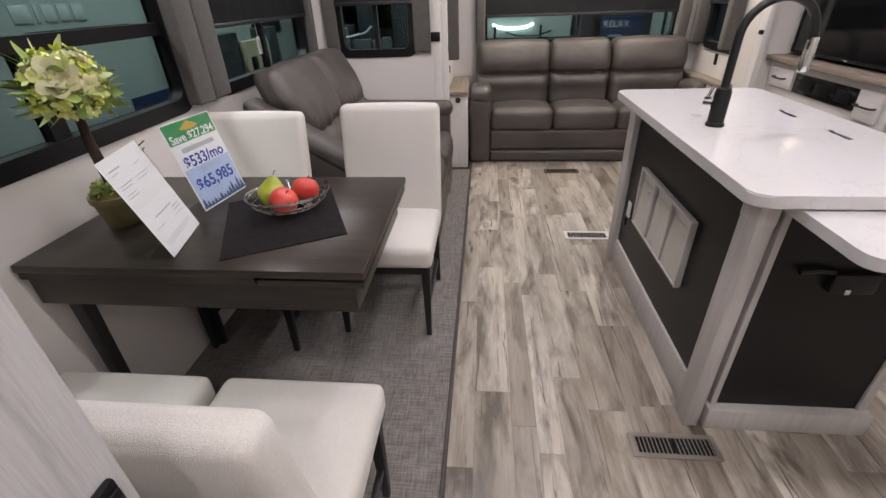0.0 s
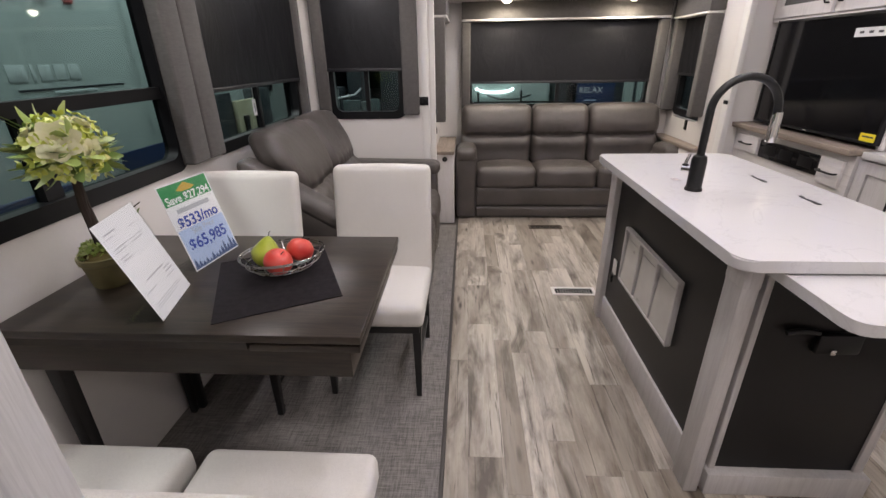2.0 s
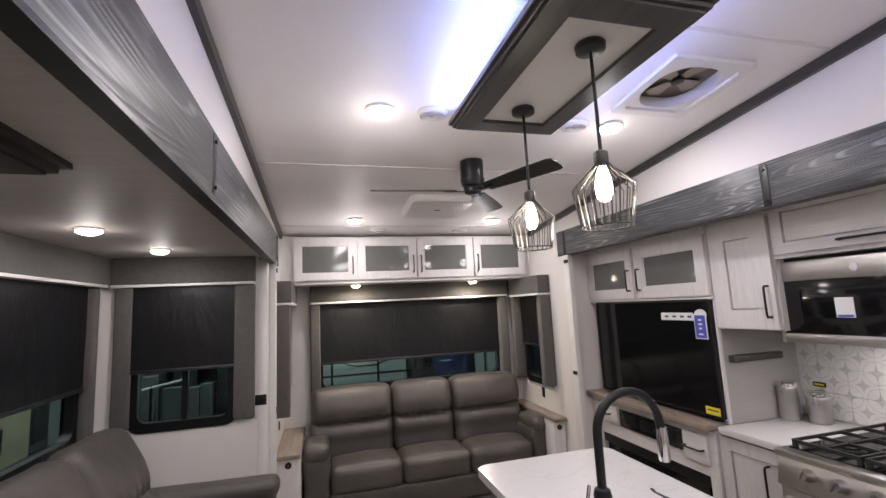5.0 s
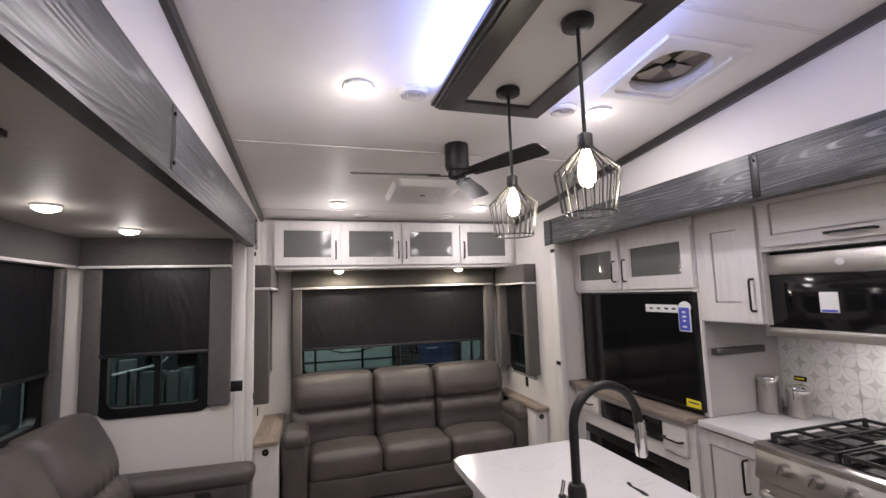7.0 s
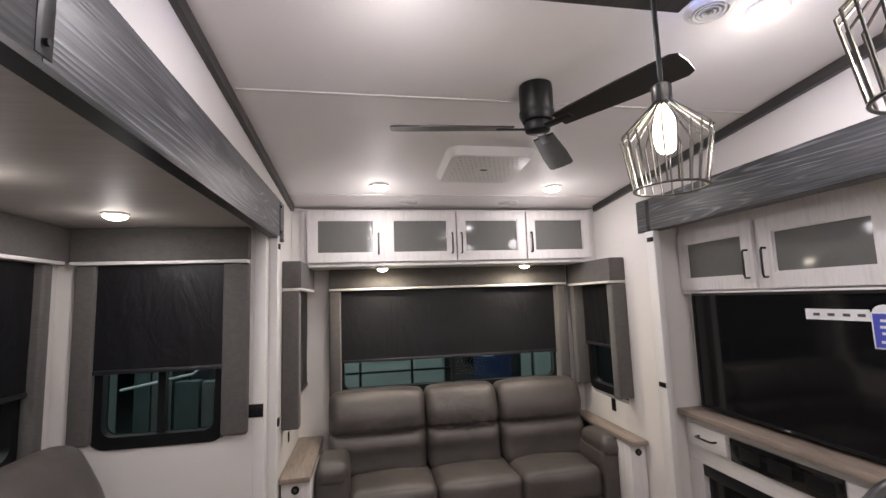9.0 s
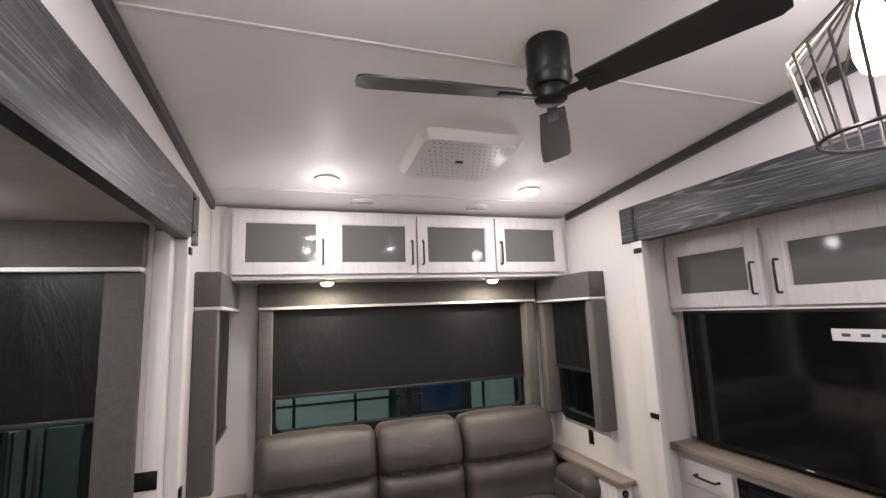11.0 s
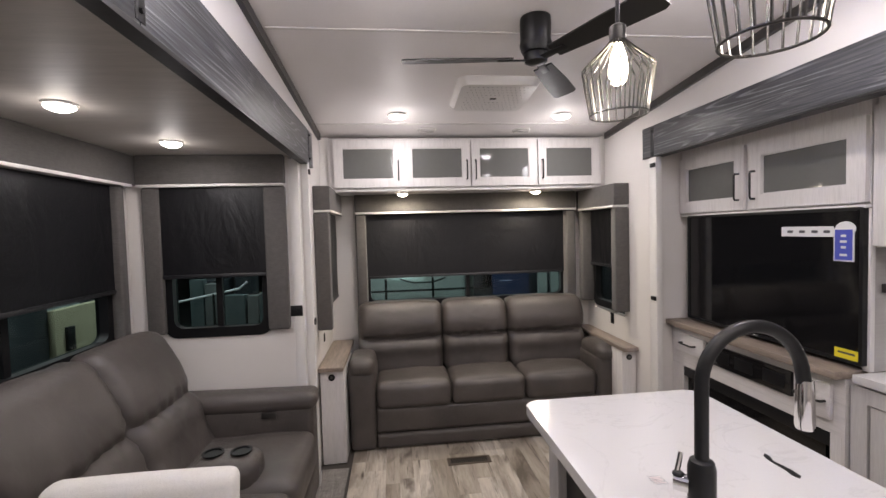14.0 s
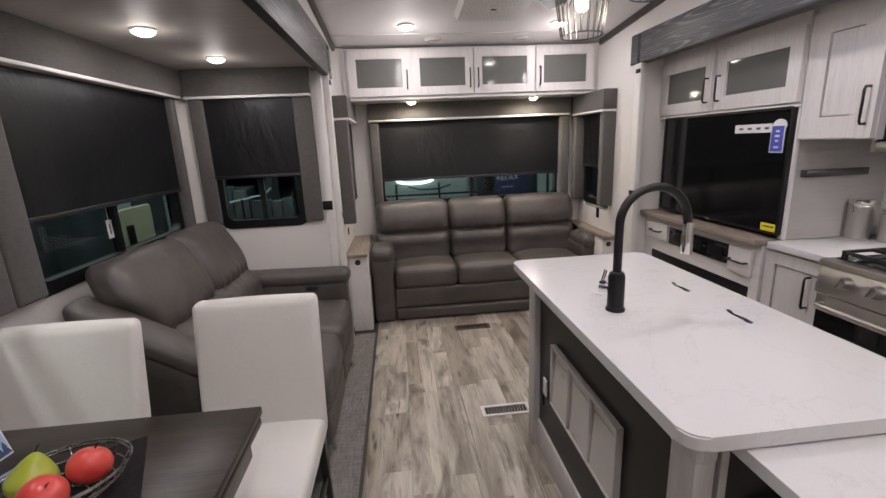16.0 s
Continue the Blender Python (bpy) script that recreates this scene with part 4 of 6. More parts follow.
part("mantel", boxed(2.185, 2.345, 2.834, 3.945, 0.888, 0.922, 0.005), PLANK_TOP, t, "weathered grey-brown wooden mantel board")
door(t, M_CON, 3.635, 3.895, 0.735, 0.85, CABINET_FLAT, CABINET_FLAT, (3.70, 3.82, 0.795, 0), name="drawer", flat=True)
door(t, M_CON, 2.88, 3.045, 0.70, 0.85, CABINET_FLAT, CABINET_FLAT, (2.90, 3.025, 0.775, 0), name="drawer", flat=True)
sb = part("media_slot", boxed(2.222, 2.237, 3.065, 3.615, 0.73, 0.845, 0.002), BLACK_GLASS, t, "dark glossy radio panel")
for k, y in enumerate((3.16, 3.34, 3.5)):
    part("radio_face", boxed(2.218, 2.2225, y - 0.06, y + 0.06, 0.755, 0.82, 0.002), BLACK_PLASTIC, sb)
fp = part("fireplace", boxed(2.27, 2.34, 2.895, 3.84, 0.10, 0.64), BLACK_GLASS, t, "black electric fireplace insert")
part("fireplace_trim", boxed(2.24, 2.27, 2.895, 3.84, 0.575, 0.64, 0.003), BLACK_PLASTIC, fp)
part("fireplace_glass", boxed(2.255, 2.262, 2.93, 3.80, 0.13, 0.57), BLACK_GLASS, fp)

# television with its stickers
STICKER = plain("white_sticker", (0.7, 0.7, 0.72), 0.4, vary=0.03)
BLUE_TAG = plain("blue_sticker", (0.06, 0.08, 0.42), 0.4, vary=0.05)
YELLOW = plain("yellow_label", (0.75, 0.62, 0.03), 0.4, vary=0.05)
INK = plain("dark_ink", (0.06, 0.06, 0.07), 0.6, vary=0.05)
t = thing("television", (2.3, 3.34, 0.93), "black flat-screen television with shop stickers on its screen", "television")
part("screen", boxed(2.290, 2.296, 2.842, 3.872, 0.955, 1.578), BLACK_GLASS, t)
part("bezel", ring(bmesh.new(), rounded(1.05, 0.645, 0.006, 2), rounded(1.022, 0.617, 0.004, 2), lambda u, v, w: Vector((w, 3.357 + u, 1.266 + v)), 2.284, 2.32), BLACK_PLASTIC, t)
part("back_case", boxed(2.298, 2.344, 2.9, 3.8, 1.0, 1.54, 0.01), BLACK_PLASTIC, t)
s1 = part("sticker", boxed(2.287, 2.2905, 2.955, 3.205, 1.467, 1.512), STICKER, t, "white strip sticker")
for y in (3.16, 3.10, 3.04, 2.985):
    part("print_bar", boxed(2.286, 2.2872, y - 0.016, y + 0.012, 1.483, 1.495), INK, s1)
part("corner_sticker", slab(bmesh.new(), [(2.905 + 0.042 * math.cos(k), 1.50 + 0.032 * math.sin(k)) for k in [i * math.pi / 8 for i in range(16)]], lambda u, v, w: Vector((w, u, v)), 2.2865, 2.2902), STICKER, t, "round white sticker")
s3 = part("hang_tag", boxed(2.2855, 2.289, 2.868, 2.952, 1.365, 1.503, 0.001), STICKER, t, "blue and white hang tag")
part("tag_face", boxed(2.2845, 2.2858, 2.874, 2.946, 1.371, 1.498), BLUE_TAG, s3)
for z, w in ((1.472, 0.022), (1.448, 0.028), (1.424, 0.02), (1.392, 0.03)):
    part("print_bar", boxed(2.2838, 2.2848, 2.91 - w / 2, 2.91 + w / 2, z - 0.005, z + 0.005), STICKER, s3)
s4 = part("energy_label", boxed(2.2865, 2.290, 2.846, 2.945, 0.955, 0.998), YELLOW, t, "yellow energy label")
part("print_bar", boxed(2.2855, 2.2868, 2.86, 2.93, 0.978, 0.986), INK, s4)
part("maker_mark", boxed(2.2830, 2.2842, 3.34, 3.37, 0.949, 0.953), STICKER, t)
t.location.y -= 0.02

# kitchen run
M_K = pose(2.272, 0, 0, 0, 0, 90)
t = thing("base_cabinet", (2.5, 2.65, 0), "pale grey shaker base cabinet beside the range", "cabinet")
part("body", boxed(2.273, 2.85, 2.447, 2.832, 0.08, 0.884), GREY_WOOD, t)
part("toe_kick", boxed(2.32, 2.85, 2.447, 2.832, 0.0, 0.08), BLACK_WOOD, t)
door(t, M_K, 2.455, 2.825, 0.11, 0.872, GREY_WOOD, GREY_WOOD, (2.562, 0.645, 0.795), 0.062)
t = thing("base_cabinet", (2.5, 1.4, 0), "pale grey shaker base cabinet at the kitchen's end", "cabinet")
part("body", boxed(2.273, 2.85, 0.92, 1.838, 0.08, 0.884), GREY_WOOD, t)
part("toe_kick", boxed(2.32, 2.85, 0.92, 1.838, 0.0, 0.08), BLACK_WOOD, t)
door(t, M_K, 0.93, 1.375, 0.11, 0.872, GREY_WOOD, GREY_WOOD, (1.34, 0.645, 0.795), 0.062)
door(t, M_K, 1.385, 1.83, 0.11, 0.872, GREY_WOOD, GREY_WOOD, (1.42, 0.645, 0.795), 0.062)
for a, b in ((2.447, 2.8055), (0.92, 1.838)):
    solid("kitchen_worktop", boxed(2.232, 2.856, a, b, 0.886, 0.92, 0.003), QUARTZ, "white quartz kitchen worktop", "worktop")

TILE, _tn, _tb = material("patterned_backsplash_tile", 0.25)
_v = coords(_tn, (1, 1, 1))
_sep = _tn.nodes.new("ShaderNodeSeparateXYZ")
_tn.links.new(_v, _sep.inputs[0])


def maths(nt, op, a, b=0.0):
    n = nt.nodes.new("ShaderNodeMath")
    n.operation = op
    for k, v in ((0, a), (1, b)):
        if isinstance(v, (int, float)):
            n.inputs[k].default_value = v
        else:
            nt.links.new(v, n.inputs[k])
    return n.outputs[0]


_ay, _az = maths(_tn, "ABSOLUTE", _sep.outputs["Y"]), maths(_tn, "ABSOLUTE", _sep.outputs["Z"])
_star = maths(_tn, "ADD", maths(_tn, "SQRT", _ay), maths(_tn, "SQRT", _az))
_cy, _cz = maths(_tn, "SUBTRACT", 0.066, _ay), maths(_tn, "SUBTRACT", 0.066, _az)
_corner = maths(_tn, "SQRT", maths(_tn, "ADD", maths(_tn, "MULTIPLY", _cy, _cy), maths(_tn, "MULTIPLY", _cz, _cz)))
_star2 = maths(_tn, "ADD", maths(_tn, "SQRT", _cy), maths(_tn, "SQRT", _cz))
_c = blend(_tn, maths(_tn, "LESS_THAN", maths(_tn, "MINIMUM", _star, _star2), 0.215), (0.68, 0.665, 0.65), (0.48, 0.47, 0.46))
_c = blend(_tn, maths(_tn, "LESS_THAN", maths(_tn, "ABSOLUTE", maths(_tn, "SUBTRACT", _corner, 0.056)), 0.002), _c, (0.52, 0.51, 0.5))
_c = blend(_tn, maths(_tn, "LESS_THAN", maths(_tn, "ABSOLUTE", maths(_tn, "SUBTRACT", maths(_tn, "ADD", _ay, _az), 0.058)), 0.0008), _c, (0.64, 0.63, 0.615))
_c = blend(_tn, 0.2, _c, ramp(_tn, noise_tex(_tn, coords(_tn, random_shift=True), 25), (0.3, (0.45, 0.44, 0.43)), (0.7, (0.7, 0.68, 0.66))))
_tn.links.new(_c, _tb.inputs["Base Color"])

# range
t = thing("gas_range", (2.5, 2.14, 0), "stainless steel gas range with black iron grates", "range")
part("body", boxed(2.19, 2.85, 1.842, 2.443, 0.02, 0.90, 0.004), STEEL, t)
part("cooktop", boxed(2.155, 2.852, 1.84, 2.445, 0.90, 0.93, 0.006), STEEL, t)
part("cooktop_well", boxed(2.21, 2.83, 1.865, 2.42, 0.929, 0.934), BLACK_GLASS, t)
part("control_panel", moved(boxed(-0.012, 0.012, -0.298, 0.298, -0.062, 0.062, 0.004), pose(2.168, 2.143, 0.842, 0, 12, 0)), STEEL, t)
for y in (2.312, 2.192, 2.072, 1.955):
    k = part("knob", rod(bmesh.new(), (2.157, y, 0.855), (2.118, y, 0.862), 0.027, 0.022, 18), STEEL, t, "steel control knob")
    part("knob_grip", moved(boxed(-0.012, 0.0, -0.005, 0.005, -0.022, 0.022, 0.002), pose(2.118, y, 0.862, 25)), STEEL, k)
od = part("oven_door", boxed(2.165, 2.19, 1.85, 2.435, 0.17, 0.775, 0.004), BLACK_GLASS, t, "black glass oven door")
part("door_rail", boxed(2.158, 2.166, 1.85, 2.435, 0.70, 0.775, 0.003), STEEL, od)
part("handle", tube(bmesh.new(), [(2.16, 2.40, 0.735), (2.125, 2.40, 0.735), (2.12, 2.37, 0.735), (2.12, 1.91, 0.735), (2.125, 1.88, 0.735), (2.16, 1.88, 0.735)], 0.01, 10), STEEL, od, "steel bar handle")
part("lower_drawer", boxed(2.17, 2.19, 1.85, 2.435, 0.04, 0.16, 0.004), STEEL, t)
for gy0, gy1 in ((1.87, 2.14), (2.146, 2.415)):
    bm = bmesh.new()
    ym = (gy0 + gy1) / 2
    for y in (gy0 + 0.01, ym, gy1 - 0.01):
        box(bm, 2.22, 2.82, y - 0.006, y + 0.006, 0.955, 0.968, 0.002)
    for x in (2.23, 2.37, 2.52, 2.66, 2.81):
        box(bm, x - 0.006, x + 0.006, gy0 + 0.004, gy1 - 0.004, 0.951, 0.966, 0.002)
    for x in (2.23, 2.81):
        for y in (gy0 + 0.012, gy1 - 0.012):
            box(bm, x - 0.008, x + 0.008, y - 0.008, y + 0.008, 0.933, 0.955)
    part("grate", bm, IRON, t, "black cast-iron grate")
    for x in (2.37, 2.66):
        part("burner", lathe(bmesh.new(), [(0.048, 0), (0.048, 0.008), (0.036, 0.012), (0.036, 0.019), (0.0, 0.021)], (x, ym, 0.933), 20, False), IRON, t)
part("spoon_rest", boxed(2.45, 2.55, 2.12, 2.17, 0.969, 0.975, 0.002), CHROME, t, "shiny steel plate on the grate")

# microwave
t = thing("microwave", (2.6, 2.12, 1.37), "stainless steel over-range microwave with a black glass door", "microwave")
part("body", boxed(2.385, 2.85, 1.732, 2.492, 1.37, 1.762), BLACK_PLASTIC, t)
part("top_band", boxed(2.358, 2.386, 1.732, 2.492, 1.655, 1.748, 0.006), STEEL, t)
dr = part("door", boxed(2.364, 2.386, 1.75, 2.474, 1.415, 1.655, 0.003), BLACK_GLASS, t, "black glass door")
for a, b in ((1.732, 1.75), (2.474, 2.492)):
    part("side_band", boxed(2.358, 2.386, a, b, 1.37, 1.655, 0.004), STEEL, t)
part("bottom_band", boxed(2.358, 2.386, 1.75, 2.474, 1.372, 1.415, 0.005), STEEL, t)
for y in (1.98, 2.28):
    part("task_lens", lathe(bmesh.new(), [(0.03, 0.002), (0.03, -0.003), (0.02, -0.005), (0.001, -0.005)], (2.62, y, 1.37), 18, False), LAMP, t, "small lit lens under the microwave")
part("handle", tube(bmesh.new(), [(2.366, 1.885, 1.43), (2.335, 1.885, 1.44), (2.326, 1.885, 1.47), (2.326, 1.885, 1.60), (2.335, 1.885, 1.63), (2.366, 1.885, 1.64)], 0.012, 10), STEEL, dr, "upright steel bar handle")
part("round_mark", rod(bmesh.new(), (2.358, 2.15, 1.70), (2.355, 2.15, 1.70), 0.016, n=20), STICKER, t)
st = part("door_sticker", boxed(2.361, 2.3645, 2.175, 2.245, 1.49, 1.575), STICKER, dr, "small white sticker")
part("print_bar", boxed(2.3602, 2.3612, 2.18, 2.24, 1.492, 1.502), BLUE_TAG, st)

# canisters and a wall tag
for x, y, r, h in ((2.69, 2.765, 0.052, 0.175), (2.74, 2.645, 0.05, 0.135)):
    t = thing("canister", (x, y, 0.92), "brushed steel canister with a clamp lid" if h > 0.15 else "shorter brushed steel canister with a clamp lid", "canister", "kitchen canisters")
    part("body", lathe(bmesh.new(), [(r - 0.003, 0), (r, 0.003), (r, 0.006), (r, 0.012), (r, h - 0.014), (r, h - 0.008), (r - 0.002, h - 0.004), (r - 0.004, h)], (x, y, 0.9205), 28), STEEL, t)
    part("lid", lathe(bmesh.new(), [(r - 0.002, h), (r + 0.002, h + 0.001), (r + 0.002, h + 0.003), (r + 0.002, h + 0.014), (r - 0.001, h + 0.02), (r - 0.008, h + 0.024), (r * 0.6, h + 0.026), (0.001, h + 0.027)], (x, y, 0.9205), 28, False), CHROME, t)
    part("clamp", tube(bmesh.new(), [(x - r * 0.86, y - r * 0.56, 0.9205 + h - 0.04), (x - r * 0.9, y - r * 0.58, 0.9205 + h - 0.01), (x - r * 0.92, y - r * 0.42, 0.9205 + h + 0.016), (x - r * 1.03, y - r * 0.2, 0.9205 + h - 0.008), (x - r * 1.0, y - r * 0.2, 0.9205 + h - 0.04)], 0.002, 6), CHROME, t)
t = thing("wall_notice", (2.85, 2.70, 1.08), "small black and yellow notice stuck on the backsplash", "notice")
part("plate", boxed(2.846, 2.850, 2.672, 2.735, 1.083, 1.108), BLACK_PLASTIC, t)
part("print_bar", boxed(2.8445, 2.8465, 2.68, 2.728, 1.091, 1.10), YELLOW, t)

# ---------------------------------------------------------------- side tables and small wall fittings
for x0, x1, label in ((-0.095, 0.072, "narrow white side cabinet with a weathered plank top, by the slide-out"), (2.078, 2.108, "narrow white side ledge with a weathered plank top, by the kitchen")):
    t = thing("side_table", ((x0 + x1) / 2, 4.6, 0), label, "side table")
    left = x0 < 1
    xa, xb = (x0, x1) if left else (1.992, 2.106)
    front, top = (4.20, 0.632) if left else (4.16, 0.657)
    part("body", boxed(x0 + 0.006, x1 - 0.006, front + 0.17, 4.92, 0.0, top - 0.002, 0.003), CABINET, t)
    part("front_panel", boxed(xa + 0.008, xb - 0.004, front, front + 0.155, 0.0, top - 0.002, 0.003), CABINET, t)
    part("plank_top", boxed(xa, xb, front - 0.035, 4.92, top, top + 0.03, 0.006), PLANK_TOP, t, "weathered grey-brown plank")
    xs, r = ((x0 + x1) / 2, 0.022) if left else (2.05, 0.02)
    port = part("charging_port", rod(bmesh.new(), (xs, front, top - 0.045), (xs, front - 0.007, top - 0.045), r, n=18), BLACK_PLASTIC, t, "round black charging port")
    part("port_socket", rod(bmesh.new(), (xs, front - 0.006, top - 0.045), (xs, front - 0.009, top - 0.045), r * 0.45, n=12), GUNMETAL, port)


def wall_plate(name, m, u, z, w, h, label, keys=0):
    t = thing(name, m @ Vector((u, 0, z)), label, "switch" if keys else "wall fitting")
    p = part("plate", moved(boxed(u - w / 2, u + w / 2, 0, 0.008, z - h / 2, z + h / 2, 0.003), m), BLACK_PLASTIC, t)
    for k in range(keys):
        a = u - w / 2 + w * (k + 0.5) / keys
        part("key", moved(boxed(a - w / keys * 0.36, a + w / keys * 0.36, 0.008, 0.012, z - h * 0.28, z + h * 0.28, 0.002), m), BLACK_PLASTIC, t)


wall_plate("light_switch", M_END, 0.152, 1.097, 0.075, 0.062, "black double rocker switch on white wall board", 2)
wall_plate("light_switch", pose(-0.09, 0, 0, 0, 0, -90), -0.583, 1.02, 0.038, 0.036, "black rocker switch on the pale wood panel", 2)
wall_plate("slide_clip", pose(-0.066, 0, 0, 0, 0, -90), -3.978, 1.913, 0.035, 0.03, "small black clip on the slide-out casing")
wall_plate("slide_clip", pose(-0.066, 0, 0, 0, 0, -90), -3.98, 1.012, 0.035, 0.04, "small black clip on the slide-out casing")
wall_plate("slide_clip", pose(2.098, 0, 0, 0, 0, 90), 3.93, 1.922, 0.055, 0.028, "small black clip on the kitchen casing")
wall_plate("slide_clip", pose(2.098, 0, 0, 0, 0, 90), 3.93, 1.062, 0.055, 0.028, "small black clip on the kitchen casing")
wall_plate("power_outlet", M_RIGHT, 4.50, 0.82, 0.045, 0.085, "upright black power outlet below the narrow window")
wall_plate("power_outlet", M_LEFT, -4.50, 0.79, 0.03, 0.06, "upright dark power outlet below the narrow window")


# ---------------------------------------------------------------- ceiling fittings
def downlight(x, y, z, label, r=0.062, mat=LAMP):
    t = thing("downlight", (x, y, z), label, "ceiling light", "round ceiling lights")
    part("bezel", lathe(bmesh.new(), [(r, 0.004), (r, -0.004), (r - 0.008, -0.010), (r - 0.012, -0.008)], (x, y, z), 28), WHITE_PLASTIC, t)
    part("lens", lathe(bmesh.new(), [(r - 0.007, -0.006), (r - 0.007, -0.014), (r - 0.018, -0.021), (r * 0.4, -0.026), (0.001, -0.027)], (x, y, z), 28, False), mat, t, "glowing frosted lens")


# fixtures for all pairs, the added unseen one at y -0.54 included
for x, y in DOWNLIGHTS:
    downlight(x, y, zc(y) - 0.002, "round white downlight lit on the pale ceiling")
for x, y, z in SLIDE_LIGHTS:
    downlight(x, y, z - 0.005, "round white downlight lit in the slide-out ceiling", 0.05)
for x, y in PUCKS:
    downlight(x, y, 1.836, "small lit puck light under the overhead cabinet", 0.042, PUCK_GLOW)

for x, y in ((0.70, 2.585), (1.405, 2.605), (0.69, 4.475), (1.40, 4.49)):
    t = thing("air_vent", (x, y, zc(y)), "round white louvred air vent in the ceiling", "air vent", "round ceiling vents")
    z = zc(y)
    part("flange", lathe(bmesh.new(), [(0.068, 0.004), (0.068, -0.004), (0.06, -0.012), (0.052, -0.014), (0.05, -0.004)], (x, y, z), 28), WHITE_PLASTIC, t)
    # flat black disc stands in for the shade inside the vent
    part("dark_throat", lathe(bmesh.new(), [(0.05, -0.003), (0.001, -0.0031)], (x, y, z), 24, False), BLACK_PLASTIC, t)
    for r in (0.042, 0.029, 0.016):
        part("louvre", lathe(bmesh.new(), [(r, -0.006), (r + 0.004, -0.016), (r - 0.003, -0.014), (r - 0.005, -0.006)], (x, y, z), 24), WHITE_PLASTIC, t)

# lit ceiling panel with two pendants
t = thing("ceiling_light_panel", (1.0, 2.1, 2.35), "raised ceiling panel in a dark moulding with blue edge light", "ceiling panel")
PX0, PX1, PY0, PY1 = 0.757, 1.243, 1.66, 2.535
part("core", boxed(PX0 + 0.05, PX1 - 0.05, PY0 + 0.05, PY1 - 0.05, 2.362, 2.455), plain("satin_grey_panel", (0.5, 0.485, 0.475), 0.22, spot=40, vary=0.06), t)
for k, (o, z0, z1) in enumerate(((0.0, 2.372, 2.388), (0.012, 2.358, 2.372), (0.024, 2.348, 2.358))):
    w, h = PX1 - PX0 - 2 * o, PY1 - PY0 - 2 * o
    part("moulding", ring(bmesh.new(), rounded(w, h, 0.001, 1), rounded(0.275, 0.66, 0.001, 1), lambda u, v, s: Vector(((PX0 + PX1) / 2 + u, (PY0 + PY1) / 2 + v, s)), z0, z1), FRAME_DARK, t)
for a in ((PX0 + 0.018, PX0 + 0.026, PY0 + 0.03, PY1 - 0.03), (PX1 - 0.026, PX1 - 0.018, PY0 + 0.03, PY1 - 0.03)):
    part("led_strip", boxed(*a, 2.389, 2.396), LED, t, "blue-white light strip")
for x, y in PENDANTS:
    t = thing("pendant_lamp", (x, y, 2.35), "black wire-cage pendant lamp with a lit bulb", "pendant lamp", "pendant lamps over the island")
    part("canopy", lathe(bmesh.new(), [(0.042, 0), (0.045, -0.004), (0.043, -0.02), (0.012, -0.026)], (x, y, 2.362), 24), BLACK_METAL, t)
    part("stem", rod(bmesh.new(), (x, y, 2.03), (x, y, 2.34), 0.0055, n=10), BLACK_METAL, t)
    part("socket", lathe(bmesh.new(), [(0.018, 0), (0.02, 0.004), (0.02, 0.042), (0.012, 0.048)], (x, y, 1.99), 18), GUNMETAL, t)
    part("bulb", lathe(bmesh.new(), [(0.011, 0.105), (0.0125, 0.094), (0.017, 0.08), (0.0215, 0.062), (0.023, 0.044), (0.0225, 0.026), (0.019, 0.011), (0.012, 0.003), (0.002, 0.0)], (x, y, 1.889), 22, False), BULB, t, "glowing glass bulb")
    cage = part("cage", tube(bmesh.new(), [(x + 0.068 * math.cos(a), y + 0.068 * math.sin(a), 1.817) for a in [2 * math.pi * k / 40 for k in range(40)]], 0.0026, 6, True), GUNMETAL, t, "tapering cage of bent wires")
    for k in range(22):
        a = 2 * math.pi * k / 22
        ca, sa = math.cos(a), math.sin(a)
        part("wire", tube(bmesh.new(), [(x + r * ca, y + r * sa, z) for r, z in ((0.019, 1.997), (0.03, 1.984), (0.086, 1.93), (0.068, 1.817))], 0.0021, 5), GUNMETAL, cage)

# ceiling fan
FX, FY = 1.036, 3.055
t = thing("ceiling_fan", (FX, FY, 2.25), "black three-blade ceiling fan hugging the pale ceiling", "ceiling fan")
part("motor", lathe(bmesh.new(), [(0.062, 0.187), (0.064, 0.16), (0.062, 0.06), (0.055, 0.045), (0.03, 0.04)], (FX, FY, zc(FY) - 0.185), 28), BLACK_METAL, t)
part("vent_slots", lathe(bmesh.new(), [(0.0655, 0.085), (0.0655, 0.07)], (FX, FY, zc(FY) - 0.185), 28, False), IRON, t)
part("hub", lathe(bmesh.new(), [(0.045, 0.045), (0.05, 0.03), (0.046, 0.008), (0.03, 0.0), (0.001, -0.002)], (FX, FY, zc(FY) - 0.185), 24, False), BLACK_METAL, t)
for ang in (175, 55.5, -65):
    bm = bmesh.new()
    out = [(0.10, -0.04), (0.36, -0.055), (0.53, -0.057), (0.552, -0.045), (0.557, 0.0), (0.552, 0.045), (0.53, 0.057), (0.36, 0.055), (0.10, 0.04)]
    slab(bm, out, lambda u, v, w: Vector((u, v, w)), -0.003, 0.003)
    b = part("blade", moved(bm, pose(FX, FY, zc(FY) - 0.165, 0, 0, ang) @ pose(0, 0, 0, -13, 0, 0)), BLACK_WOOD, t)
    part("blade_iron", moved(boxed(0.03, 0.16, -0.016, 0.016, -0.008, -0.002, 0.002), pose(FX, FY, zc(FY) - 0.165, 0, 0, ang) @ pose(0, 0, 0, -13, 0, 0)), BLACK_METAL, b)

